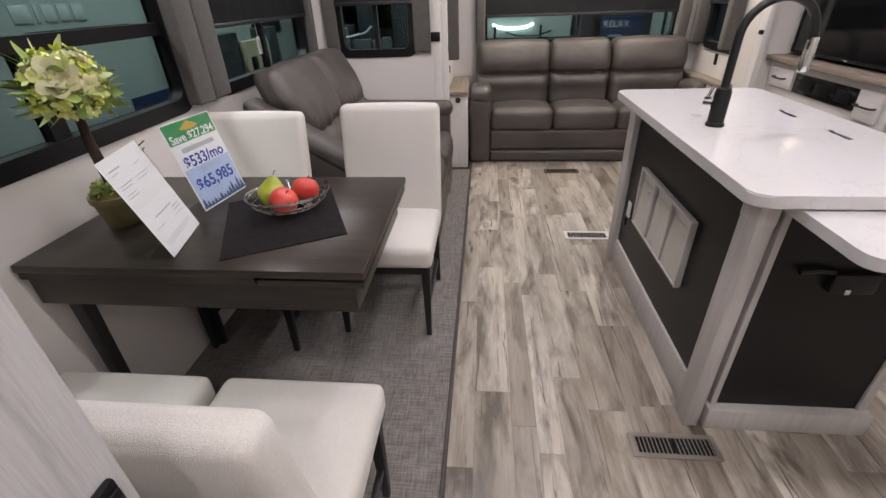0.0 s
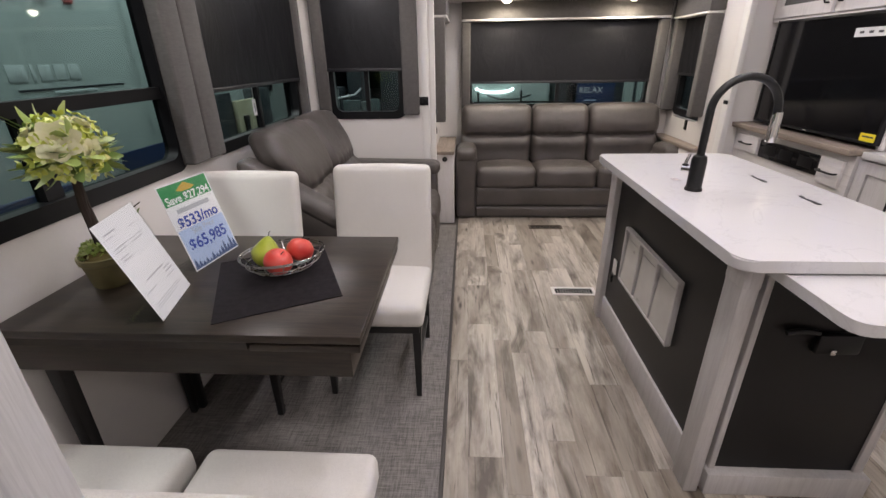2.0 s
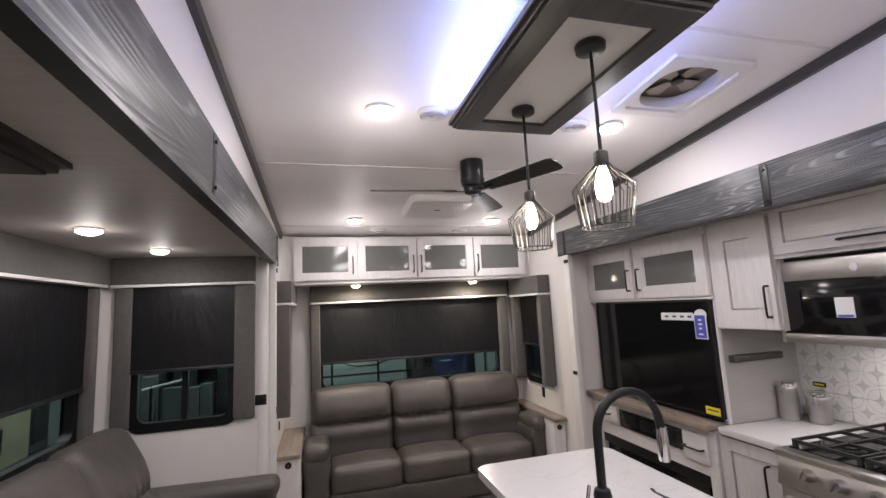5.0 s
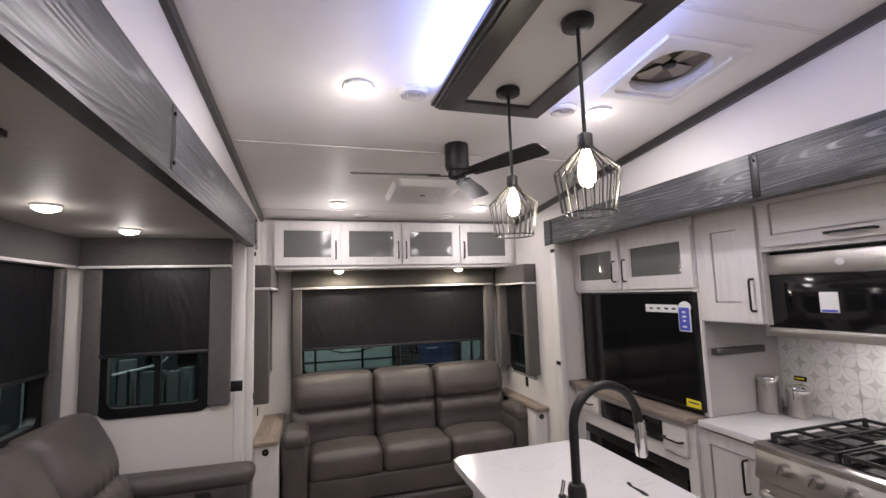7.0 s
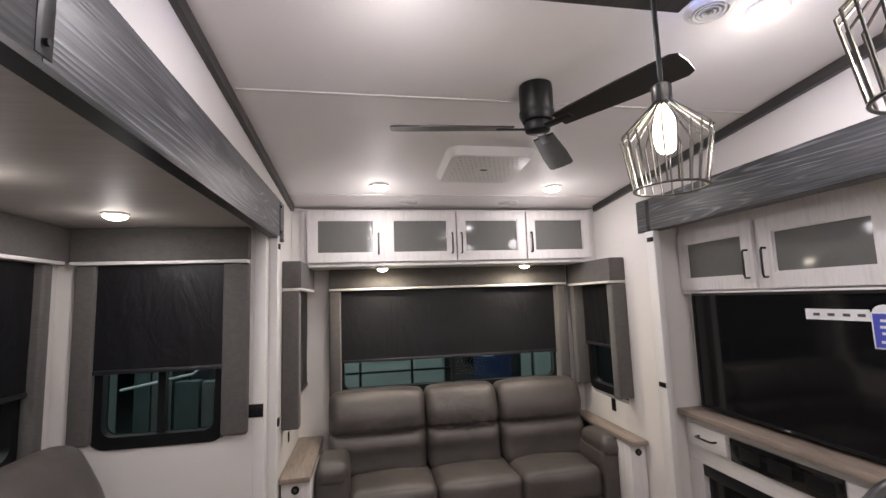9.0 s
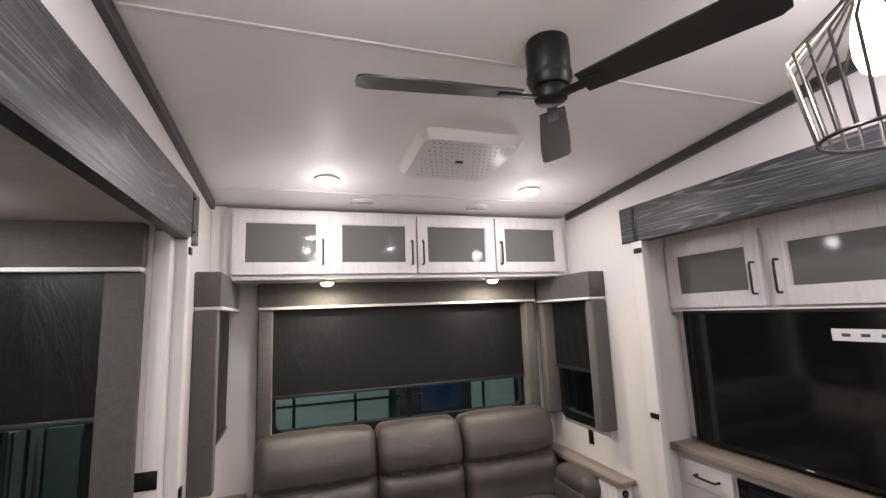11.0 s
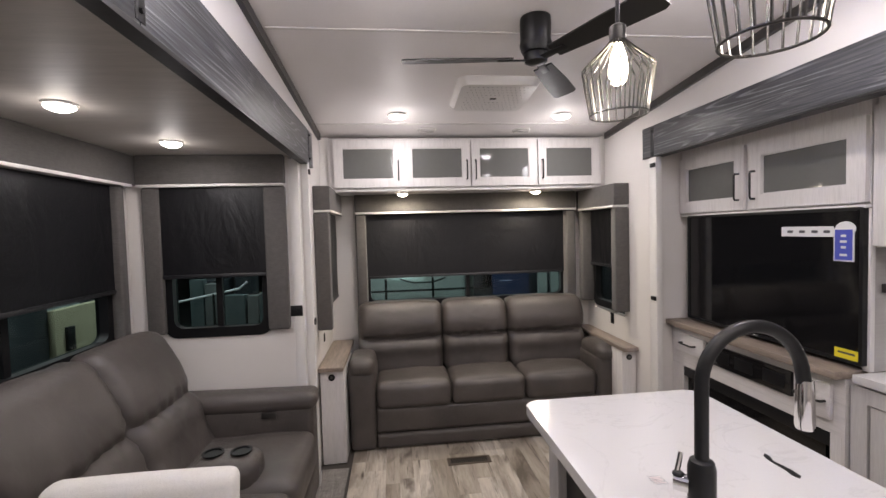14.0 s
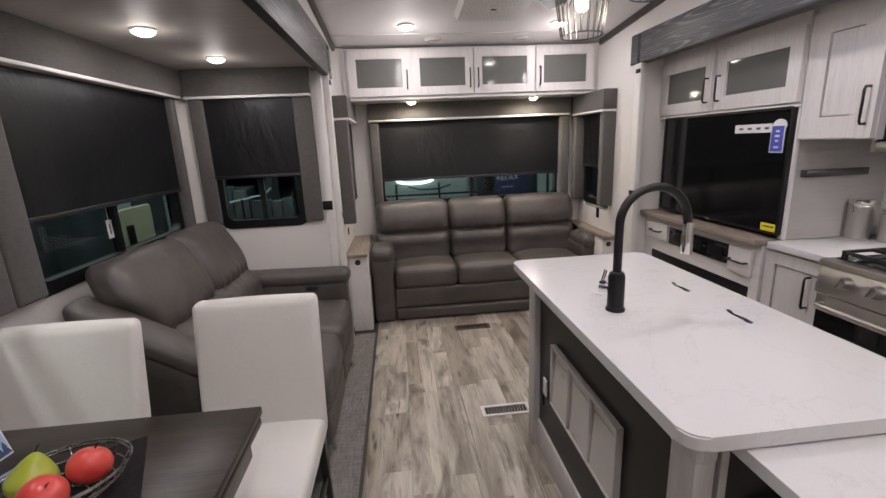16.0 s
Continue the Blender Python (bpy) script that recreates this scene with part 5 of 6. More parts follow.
# air conditioner
t = thing("air_conditioner", (1.0, 3.77, 2.29), "white perforated air conditioner cover on the ceiling", "air conditioner")
bm = bmesh.new()
lo, hi = rounded(0.415, 0.385, 0.045, 5), rounded(0.47, 0.465, 0.06, 5)
va = [bm.verts.new((1.022 + u, 3.785 + v, zc(3.785 + v) - 0.046)) for u, v in lo]
vm = [bm.verts.new((1.025 + u * 1.02, 3.788 + v * 1.03, zc(3.788 + v) - 0.04)) for u, v in lo]
vb = [bm.verts.new((1.03 + u, 3.815 + v, zc(3.815 + v) + 0.002)) for u, v in hi]
bm.faces.new(va)
for p, q in ((va, vm), (vm, vb)):
    for k in range(len(p)):
        j = (k + 1) % len(p)
        bm.faces.new((p[k], p[j], q[j], q[k]))
part("cover", bm, WHITE_PLASTIC, t)
# Holes are not cut: flat black dots stand in for their shade.
bm = bmesh.new()
for i in range(14):
    for j in range(10):
        if 5 <= i <= 8 and 4 <= j <= 5:
            continue
        cx, cy = 1.022 + (i - 6.5) * 0.025 + (0.0125 if j % 2 else 0), 3.78 + (j - 4.5) * 0.035
        if abs(cx - 1.022) > 0.175:
            continue
        bm.faces.new([bm.verts.new((cx + 0.004 * math.cos(a), cy + 0.004 * math.sin(a), zc(cy) - 0.0468)) for a in [k * math.pi / 3 for k in range(6)]])
tagged(part("perforations", bm, BLACK_PLASTIC, t, "rows of small dark holes"), kind="stuff")
part("badge", boxed(1.005, 1.04, 3.77, 3.786, zc(3.778) - 0.049, zc(3.778) - 0.044), BLACK_PLASTIC, t)

# roof vent fan
t = thing("roof_vent", (1.68, 2.25, 2.47), "white roof vent with a fan behind a brown screen", "roof vent")


def vent_lift(u, v, w):
    y = 2.25 + v
    return Vector((1.68 + u, y, zc(y) + w))


part("flange", ring(bmesh.new(), rounded(0.385, 0.395, 0.012, 3), rounded(0.315, 0.315, 0.03, 3), vent_lift, -0.016, 0.0), WHITE_PLASTIC, t)
part("shaft", ring(bmesh.new(), rounded(0.328, 0.328, 0.03, 3), rounded(0.315, 0.315, 0.03, 3), vent_lift, 0.0, 0.10), WHITE_PLASTIC, t)
part("screen_ring", ring(bmesh.new(), rounded(0.315, 0.315, 0.03, 5), rounded(0.285, 0.285, 0.12, 5), vent_lift, -0.004, 0.03), WHITE_PLASTIC, t)
part("screen", slab(bmesh.new(), rounded(0.305, 0.305, 0.1, 5), vent_lift, 0.05, 0.054), plain("brown_screen", (0.16, 0.13, 0.11), 0.6, spot=200, vary=0.3), t, "brown insect screen over the fan")

for k in range(4):
    a = radians(90 * k + 25)
    leaf = [(0.02, -0.015), (0.10, -0.05), (0.128, -0.01), (0.12, 0.03), (0.03, 0.02)]
    part("fan_blade", slab(bmesh.new(), [(u * math.cos(a) - v * math.sin(a), u * math.sin(a) + v * math.cos(a)) for u, v in leaf], vent_lift, 0.036, 0.04), plain("smoked_blade", (0.3, 0.26, 0.22), 0.4, vary=0.2) if k == 0 else bpy.data.materials["smoked_blade"], t)
part("fan_hub", lathe(bmesh.new(), [(0.026, 0.0), (0.026, -0.02), (0.001, -0.022)], vent_lift(0, 0, 0.045), 16, False), BLACK_PLASTIC, t)

# moulded tray frame round the dining light
t = thing("ceiling_tray_frame", (-0.64, 1.535, 1.96), "dark moulded frame round the dining slide-out light", "ceiling moulding")
for o, z0, z1 in ((0.0, 1.982, 1.998), (0.018, 1.966, 1.982), (0.034, 1.958, 1.966)):
    part("moulding", ring(bmesh.new(), rounded(0.64 - 2 * o, 1.0 - 2 * o, 0.001, 1), rounded(0.42, 0.78, 0.001, 1), lambda u, v, s: Vector((-0.645 + u, 1.535 + v, s)), z0, z1), FRAME_DARK, t)


# ---------------------------------------------------------------- floor registers
VOID = plain("duct_shade_black", (0.003, 0.003, 0.003), 0.9)


def register(x0, x1, y0, y1, label, mat, groups=2, slats=9, thin=0.0017):
    t = thing("floor_register", ((x0 + x1) / 2, (y0 + y1) / 2, 0), label, "floor vent", "floor heating vents")
    cx, cy = (x0 + x1) / 2, (y0 + y1) / 2

    def lift(u, v, w):
        return Vector((cx + u, cy + v, w))
    part("frame", ring(bmesh.new(), rounded(x1 - x0, y1 - y0, 0.006, 3), rounded(x1 - x0 - 0.036, y1 - y0 - 0.032, 0.003, 3), lift, -0.002, 0.005), mat, t)
    # flat black plate stands in for the shade down the duct
    part("dark_well", boxed(x0 + 0.01, x1 - 0.01, y0 + 0.01, y1 - 0.01, -0.0015, 0.0006), VOID, t)
    if slats:
        wide = (x1 - x0 - 0.044) / groups
        for g in range(groups):
            for k in range(slats + 1):
                x = x0 + 0.022 + g * wide + wide * k / slats
                part("slat", boxed(x - thin, x + thin, y0 + 0.014, y1 - 0.014, 0.0005, 0.0022), mat, t)


REG = plain("nickel_register", (0.42, 0.38, 0.34), 0.35, 0.7, vary=0.08)
register(0.731, 1.022, 1.378, 1.474, "brushed nickel floor register near the island", REG)
register(0.734, 1.012, 2.885, 2.985, "pale floor register by the island's far end", WHITE_PLASTIC, 2, 7, 0.0011)
register(0.735, 1.025, 4.055, 4.145, "dark brown floor register before the sofa", plain("brown_register", (0.09, 0.07, 0.055), 0.5, 0.3), 2, 9)


# ---------------------------------------------------------------- on the dining table
def lettering(parent, words, m, size, mat, name="lettering", align="CENTER", bold=0.0):
    cu = bpy.data.curves.new("words", "FONT")
    cu.body, cu.size, cu.align_x, cu.align_y, cu.extrude, cu.offset = words, size, align, "CENTER", 0.0003, bold
    tmp = bpy.data.objects.new("words", cu)
    me = bpy.data.meshes.new_from_object(tmp)
    bpy.data.objects.remove(tmp)
    bpy.data.curves.remove(cu)
    me.transform(m)
    me.materials.append(mat)
    ob = new(name, me)
    ob.parent = parent
    if parent.name in BASES:
        ob.matrix_parent_inverse = Matrix.Translation(-BASES[parent.name])
    return ob


def board(p0, p1, top):
    """The frame of a leaning card: its lower corners and one upper corner give right, up and out."""
    p0, p1, top = Vector(p0), Vector(p1), Vector(top)
    r = (p1 - p0).normalized()
    n = r.cross(top - p0).normalized()
    u = n.cross(r)
    m = Matrix((r, u, n)).transposed().to_4x4()
    m.translation = p0
    return m


PAPER = plain("printed_paper", (0.76, 0.76, 0.78), 0.55, vary=0.02)
GREEN = plain("green_print", (0.03, 0.23, 0.075), 0.5, vary=0.05)
BLUE_INK = plain("blue_print", (0.03, 0.06, 0.33), 0.5, vary=0.05)
PALE_BLUE = plain("pale_blue_print", (0.42, 0.52, 0.72), 0.5, vary=0.12, spot=8)
PINE_INK = plain("pine_print", (0.05, 0.085, 0.19), 0.5, vary=0.1)
GREY_INK = plain("grey_print", (0.42, 0.43, 0.46), 0.6, vary=0.05)
GOLD_INK = plain("gold_print", (0.5, 0.32, 0.05), 0.5, vary=0.1)


def card_holder(p0, p1, top, label):
    m = board(p0, p1, top)
    w, h = (Vector(p1) - Vector(p0)).length, 0.278
    t = thing("sign_holder", p0, label, "sign")
    part("card", moved(boxed(0, w, 0, h, -0.0006, 0.0006), m), PAPER, t)
    p = part("acrylic_sheet", moved(boxed(-0.002, w + 0.002, -0.002, h + 0.002, 0.0042, 0.0052), m), CLEAR, t, "clear acrylic sheet")
    p.visible_shadow = False
    a, b = Vector(p0), Vector(p1)
    out = Vector((b - a).y * Vector((1, 0, 0)) - (b - a).x * Vector((0, 1, 0))).normalized()
    bm = bmesh.new()
    lo = [bm.verts.new(v) for v in (a - out * 0.012, b - out * 0.012, b - out * 0.09, a - out * 0.09)]
    hi = [bm.verts.new(v.co + Vector((0, 0, 0.003))) for v in lo]
    bm.faces.new(lo)
    bm.faces.new(hi)
    for k in range(4):
        bm.faces.new((lo[k], lo[(k + 1) % 4], hi[(k + 1) % 4], hi[k]))
    p = part("acrylic_foot", bm, CLEAR, t, "clear acrylic foot")
    p.visible_shadow = False
    return t, m, w, h


def bar(parent, m, x, y, w, h, mat, name="print_bar"):
    return part(name, moved(boxed(x, x + w, y, y + h, 0.0007, 0.0012), m), mat, parent)


t, m, w, h = card_holder((-0.598, 1.334, 0.7885), (-0.645, 1.531, 0.7885), (-0.693, 1.335, 1.052), "printed white data sheet in a leaning clear acrylic holder")
for k, (x, y, bw, bh) in enumerate(((0.02, 0.245, 0.055, 0.004), (0.02, 0.235, 0.03, 0.002), (0.13, 0.232, 0.03, 0.002), (0.02, 0.205, 0.06, 0.0025), (0.02, 0.197, 0.05, 0.002), (0.10, 0.205, 0.07, 0.002), (0.10, 0.196, 0.06, 0.002), (0.02, 0.18, 0.04, 0.002), (0.02, 0.172, 0.05, 0.002), (0.05, 0.10, 0.10, 0.004), (0.02, 0.075, 0.05, 0.002), (0.14, 0.09, 0.04, 0.003), (0.14, 0.08, 0.045, 0.003), (0.13, 0.068, 0.05, 0.002), (0.02, 0.04, 0.15, 0.0015), (0.02, 0.034, 0.16, 0.0015), (0.02, 0.028, 0.13, 0.0015))):
    bar(t, m, x, y, bw, bh, GREY_INK)
t, m, w, h = card_holder((-0.672, 1.614, 0.7885), (-0.64, 1.822, 0.7885), (-0.742, 1.62, 1.052), "green, white and blue sale price card in a leaning acrylic holder")
bar(t, m, 0.004, 0.212, w - 0.008, 0.062, GREEN, "green_field")
bar(t, m, 0.004, 0.004, w - 0.008, 0.13, PALE_BLUE, "sky_field")
mf = m @ Matrix.Translation((0, 0, 0.0016))
lettering(t, "Save $27,294", mf @ Matrix.Translation((w / 2, 0.226, 0)), 0.035, PAPER, bold=0.0006)
lettering(t, "$533/mo", mf @ Matrix.Translation((w / 2, 0.152, 0)), 0.048, BLUE_INK, bold=0.001)
lettering(t, "Sale Price", mf @ Matrix.Translation((w / 2, 0.119, 0)), 0.026, GREY_INK)
lettering(t, "$65,985", mf @ Matrix.Translation((w / 2, 0.078, 0)), 0.052, BLUE_INK, bold=0.001)
bar(t, m, 0.035, 0.183, w - 0.07, 0.014, GREY_INK)
bm = bmesh.new()
slab(bm, [(w / 2 - 0.04, 0.25), (w / 2 - 0.02, 0.244), (w / 2 + 0.02, 0.244), (w / 2 + 0.04, 0.25), (w / 2 + 0.018, 0.262), (w / 2, 0.27), (w / 2 - 0.018, 0.262)], lambda u, v, s: m @ Vector((u, v, s)), 0.0012, 0.0018)
part("crest", bm, GOLD_INK, t)
for k in range(13):
    x, hh = 0.012 + (w - 0.024) * k / 12, (0.035, 0.022, 0.015, 0.02, 0.012, 0.026, 0.016, 0.02, 0.03, 0.042, 0.026, 0.05, 0.035)[k]
    bm = bmesh.new()
    slab(bm, [(x - 0.011, 0.005), (x + 0.011, 0.005), (x + 0.004, 0.005 + hh * 0.5), (x + 0.006, 0.005 + hh * 0.5), (x, 0.005 + hh), (x - 0.006, 0.005 + hh * 0.5), (x - 0.004, 0.005 + hh * 0.5)], lambda u, v, s: m @ Vector((u, v, s)), 0.0013, 0.0018)
    part("printed_pine", bm, PINE_INK, t)

MAT_CLOTH = woven("black_place_mat", (0.021, 0.018, 0.02), (0.011, 0.0098, 0.011), 420, 0.95, 0.4, 0.2)
MAT_CLOTH.node_tree.nodes["Principled BSDF"].inputs["Sheen Weight"].default_value = 0.0
MAT_CLOTH.node_tree.nodes["Principled BSDF"].inputs["Specular IOR Level"].default_value = 0.15
bm = slab(bmesh.new(), [(-0.17, 1.48), (-0.334, 1.838), (-0.632, 1.685), (-0.468, 1.325)], lambda u, v, s: Vector((u, v, s)), 0.7855, 0.7875)
solid("place_mat", bm, MAT_CLOTH, "black woven place mat lying askew on the table", "place mat")

# fruit bowl
BOWL_WIRE = plain("pewter_wire", (0.3, 0.29, 0.28), 0.28, 1.0, vary=0.1, relief=0)
BX, BY, BZ = -0.395, 1.637, 0.7876
t = thing("wire_bowl", (BX, BY, BZ), "oval bowl of twisted dark wire on the place mat", "bowl")
turn = pose(BX, BY, BZ, 0, 0, 28)


def oval(r, z, n=40, rx=1.0, ry=0.82):
    return [turn @ Vector((r * rx * math.cos(2 * math.pi * k / n), r * ry * math.sin(2 * math.pi * k / n), z)) for k in range(n)]


for r, z in ((0.128, 0.062), (0.124, 0.056), (0.112, 0.036), (0.09, 0.018), (0.062, 0.008), (0.04, 0.0035)):
    part("wire_ring", tube(bmesh.new(), oval(r, z), 0.0017 if z < 0.05 else 0.0022, 6, True), BOWL_WIRE, t)
for k in range(14):
    a = 2 * math.pi * k / 14
    part("wire_rib", tube(bmesh.new(), [turn @ Vector((r * math.cos(a + d), 0.82 * r * math.sin(a + d), z)) for r, z, d in ((0.04, 0.0035, 0), (0.07, 0.010, 0.05), (0.10, 0.026, 0.1), (0.127, 0.062, 0.16))], 0.0014, 5), BOWL_WIRE, t)


def fruit(name, label, place, r, colour, squash=1.0, pear=0.0, tip=(0, 0)):
    bm = bmesh.new()
    bmesh.ops.create_uvsphere(bm, u_segments=24, v_segments=16, radius=r)
    for v in bm.verts:
        z = v.co.z / r
        ring_r = math.hypot(v.co.x, v.co.y) / r
        if pear:
            k = 1 - 0.42 * max(0.0, z) ** 1.1
            v.co.x, v.co.y = v.co.x * k, v.co.y * k
            v.co.z *= 1.0 + pear * max(0.0, z)
        else:
            v.co.z -= (0.22 * math.exp(-(ring_r / 0.22) ** 2)) * r * (1 if z > 0 else -0.6)
        v.co.z *= squash
    moved(bm, pose(*place, tip[0], tip[1], 20))
    m, nt, b = material(name + "_skin", 0.3)
    v = coords(nt)
    nt.links.new(ramp(nt, noise_tex(nt, v, 14), (0.3, colour[0]), (0.7, colour[1])), b.inputs["Base Color"])
    t = thing(name, place, label, "fruit")
    part("flesh", bm, m, t)
    stem = pose(*place, tip[0], tip[1], 20)
    part("stem", tube(bmesh.new(), [stem @ Vector(p) for p in ((0, 0, r * (0.62 if not pear else 1.1 + pear * 0.6)), (0.001, 0, r * (0.9 if not pear else 1.25 + pear)), (0.004, 0, r * (1.05 if not pear else 1.35 + pear)))], 0.0016, 6), BLACK_WOOD, t)


RED = ((0.55, 0.035, 0.03), (0.7, 0.12, 0.09))
fruit("apple", "shiny red apple in the wire bowl", (-0.388, 1.583, 0.842), 0.043, RED, 0.9, tip=(20, 25))
fruit("apple", "red apple leaning on the bowl's rim", (-0.347, 1.66, 0.848), 0.042, RED, 0.9, tip=(-25, 20))
fruit("pear", "green pear lying in the wire bowl", (-0.448, 1.64, 0.845), 0.045, ((0.3, 0.36, 0.03), (0.45, 0.5, 0.07)), 1.0, 0.2, tip=(-10, 14))

# potted flower tree
QX, QY = -0.893, 1.545
t = thing("flower_topiary", (QX, QY, 0.785), "artificial cream rose and green hydrangea topiary in a green clay pot", "potted plant")
POT = plain("mossy_clay", (0.2, 0.17, 0.075), 0.6, spot=25, vary=0.35, relief=0.3)
part("pot", lathe(bmesh.new(), [(0.046, 0.0005), (0.05, 0.006), (0.062, 0.075), (0.068, 0.08), (0.07, 0.098), (0.064, 0.1), (0.058, 0.09), (0.052, 0.088)], (QX, QY, 0.785), 28), POT, t)
SOIL = plain("moss", (0.17, 0.13, 0.035), 0.95, spot=60, vary=0.5, relief=0.6)
bm = bmesh.new()
bmesh.ops.create_icosphere(bm, subdivisions=3, radius=0.057)
for v in bm.verts:
    v.co.z *= 0.35
    v.co *= 1 + 0.18 * noise.noise(v.co * 60)
part("moss", moved(bm, Matrix.Translation((QX, QY, 0.878))), SOIL, t)
BARK = plain("dark_bark", (0.035, 0.022, 0.016), 0.85, spot=60, vary=0.4, relief=0.6)
for dx in (0.0, 0.012):
    part("trunk", tube(bmesh.new(), [(QX + dx, QY + dx, 0.87), (QX - 0.006 + dx, QY, 0.95), (QX - 0.012 - dx * 0.4, QY + dx, 1.03), (QX - 0.005, QY, 1.12)], 0.0115, 9), BARK, t)
LEAF, _ln, _lb2 = material("pale_leaf", 0.55)
_isl = _ln.nodes.new("ShaderNodeNewGeometry")
_ln.links.new(ramp(_ln, _isl.outputs["Random Per Island"], (0.0, (0.14, 0.22, 0.05)), (0.5, (0.33, 0.42, 0.1)), (1.0, (0.6, 0.65, 0.36))), _lb2.inputs["Base Color"])
FLORET, _fn, _fb = material("yellow_green_petals", 0.6)
_isl = _fn.nodes.new("ShaderNodeNewGeometry")
_fn.links.new(ramp(_fn, _isl.outputs["Random Per Island"], (0.0, (0.44, 0.5, 0.06)), (0.5, (0.66, 0.68, 0.15)), (1.0, (0.8, 0.8, 0.42))), _fb.inputs["Base Color"])
CREAM = plain("cream_petals", (0.82, 0.78, 0.52), 0.6, spot=20, vary=0.08)
BC = Vector((QX + 0.006, QY - 0.01, 1.185))
rng = random.Random(7)


def petal(bm, centre, out, side, length, width, cup=0.25, n=4):
    """A small curved leaf from centre along out."""
    up = out.cross(side).normalized()
    rows = []
    for i in range(n + 1):
        s = i / n
        wd = width * math.sin(math.pi * (0.12 + 0.82 * s)) * 0.5
        mid = centre + out * (length * s) + up * (cup * length * (s ** 2))
        rows.append([bm.verts.new(mid - side * wd + up * cup * wd * 0.6), bm.verts.new(mid), bm.verts.new(mid + side * wd + up * cup * wd * 0.6)])
    for a, b in zip(rows, rows[1:]):
        for k in range(2):
            bm.faces.new((a[k], a[k + 1], b[k + 1], b[k]))


def any_way():
    z, a = rng.uniform(-0.75, 1), rng.uniform(0, 2 * math.pi)
    return Vector((math.sqrt(1 - z * z) * math.cos(a), math.sqrt(1 - z * z) * math.sin(a), z))


bm = bmesh.new()
for _ in range(210):
    d = any_way()
    c = BC + d * rng.uniform(0.06, 0.1)
    s0 = d.orthogonal().normalized()
    for k in range(4):
        s = Matrix.Rotation(k * math.pi / 2 + rng.random(), 3, d) @ s0
        petal(bm, c, (s + d * 0.35).normalized(), d.cross(s).normalized(), rng.uniform(0.014, 0.021), 0.016, 0.2, 2)
tagged(part("hydrangea_bloom", bm, FLORET, t, "yellow-green hydrangea florets"), kind="stuff")
bm = bmesh.new()
for _ in range(74):
    d = any_way()
    d.z = d.z * 0.8 - 0.15
    d.normalize()
    s = d.cross(Vector((0, 0, 1)) + any_way() * 0.6).normalized()
    petal(bm, BC + d * 0.06, (d + Vector((0, 0, rng.uniform(-0.5, 0.2)))).normalized(), s, rng.uniform(0.045, 0.085), rng.uniform(0.026, 0.046), rng.uniform(-0.45, 0.2))
for _ in range(260):
    a = rng.uniform(0, 2 * math.pi)
    d = Vector((math.cos(a), math.sin(a), rng.uniform(0.1, 1.6))).normalized()
    petal(bm, Vector((QX - 0.01, QY, 0.872)) + d * rng.uniform(0.03, 0.052), (d + any_way() * 0.9).normalized(), d.orthogonal().normalized(), rng.uniform(0.012, 0.022), 0.013, 0.1, 2)
for k in range(5):
    c = Vector((QX + 0.05 + 0.018 * k, QY + 0.03, 0.99 + 0.012 * (k % 3)))
    petal(bm, c, any_way(), Vector((0.3, 0.3, 0.9)).normalized(), 0.026, 0.016, 0.1)
tagged(part("foliage", bm, LEAF, t, "pale variegated green leaves"), kind="stuff")
part("twig", tube(bmesh.new(), [(QX, QY, 0.96), (QX + 0.05, QY + 0.02, 0.975), (QX + 0.10, QY + 0.03, 1.01), (QX + 0.13, QY + 0.035, 1.03)], 0.0018, 5), BARK, t)
for d, size in ((Vector((0.5, -0.72, 0.42)), 1.05), (Vector((0.95, -0.1, 0.05)), 0.62), (Vector((-0.5, -0.6, 0.6)), 0.6), (Vector((0.5, 0.3, 0.8)), 0.7)):
    d.normalize()
    bm = bmesh.new()
    s0 = d.orthogonal().normalized()
    for layer in range(5):
        for k in range(3 + layer):
            s = Matrix.Rotation(2 * math.pi * k / (3 + layer) + layer * 0.7, 3, d) @ s0
            tilt = 1.6 - layer * 0.33
            petal(bm, BC + d * (0.088 - 0.002 * layer) + s * 0.0035 * layer * size, (s + d * tilt).normalized(), d.cross(s).normalized(), (0.016 + 0.006 * layer) * size, (0.018 + 0.006 * layer) * size, -0.25 + 0.05 * layer, 4)
    part("rose", bm, CREAM, t, "cream rose")

# ---------------------------------------------------------------- the hall outside the windows
HALL = plain("hall_concrete", (0.16, 0.17, 0.17), 0.35, spot=6, vary=0.2)
solid("ground", boxed(-60, 60, -60, 60, -1.08, -1.0), HALL, "polished grey concrete hall floor", "floor", "structure")
SIDING = plain("pale_trailer_skin", (0.38, 0.43, 0.415), 0.3, spot=3, vary=0.06)
DARKSKIN = plain("dark_trailer_skin", (0.03, 0.034, 0.04), 0.3, vary=0.1)
SIGN_BLUE = plain("blue_banner", (0.018, 0.035, 0.1), 0.4, vary=0.1)
FADED = plain("faded_lettering", (0.5, 0.55, 0.54), 0.4, vary=0.05)
# Emission for the arc reflected in the trailer's cap; no lamp stands there.
ARC_GLOW = glowing("cap_reflection_glow", (0.85, 1.0, 0.96), 6)


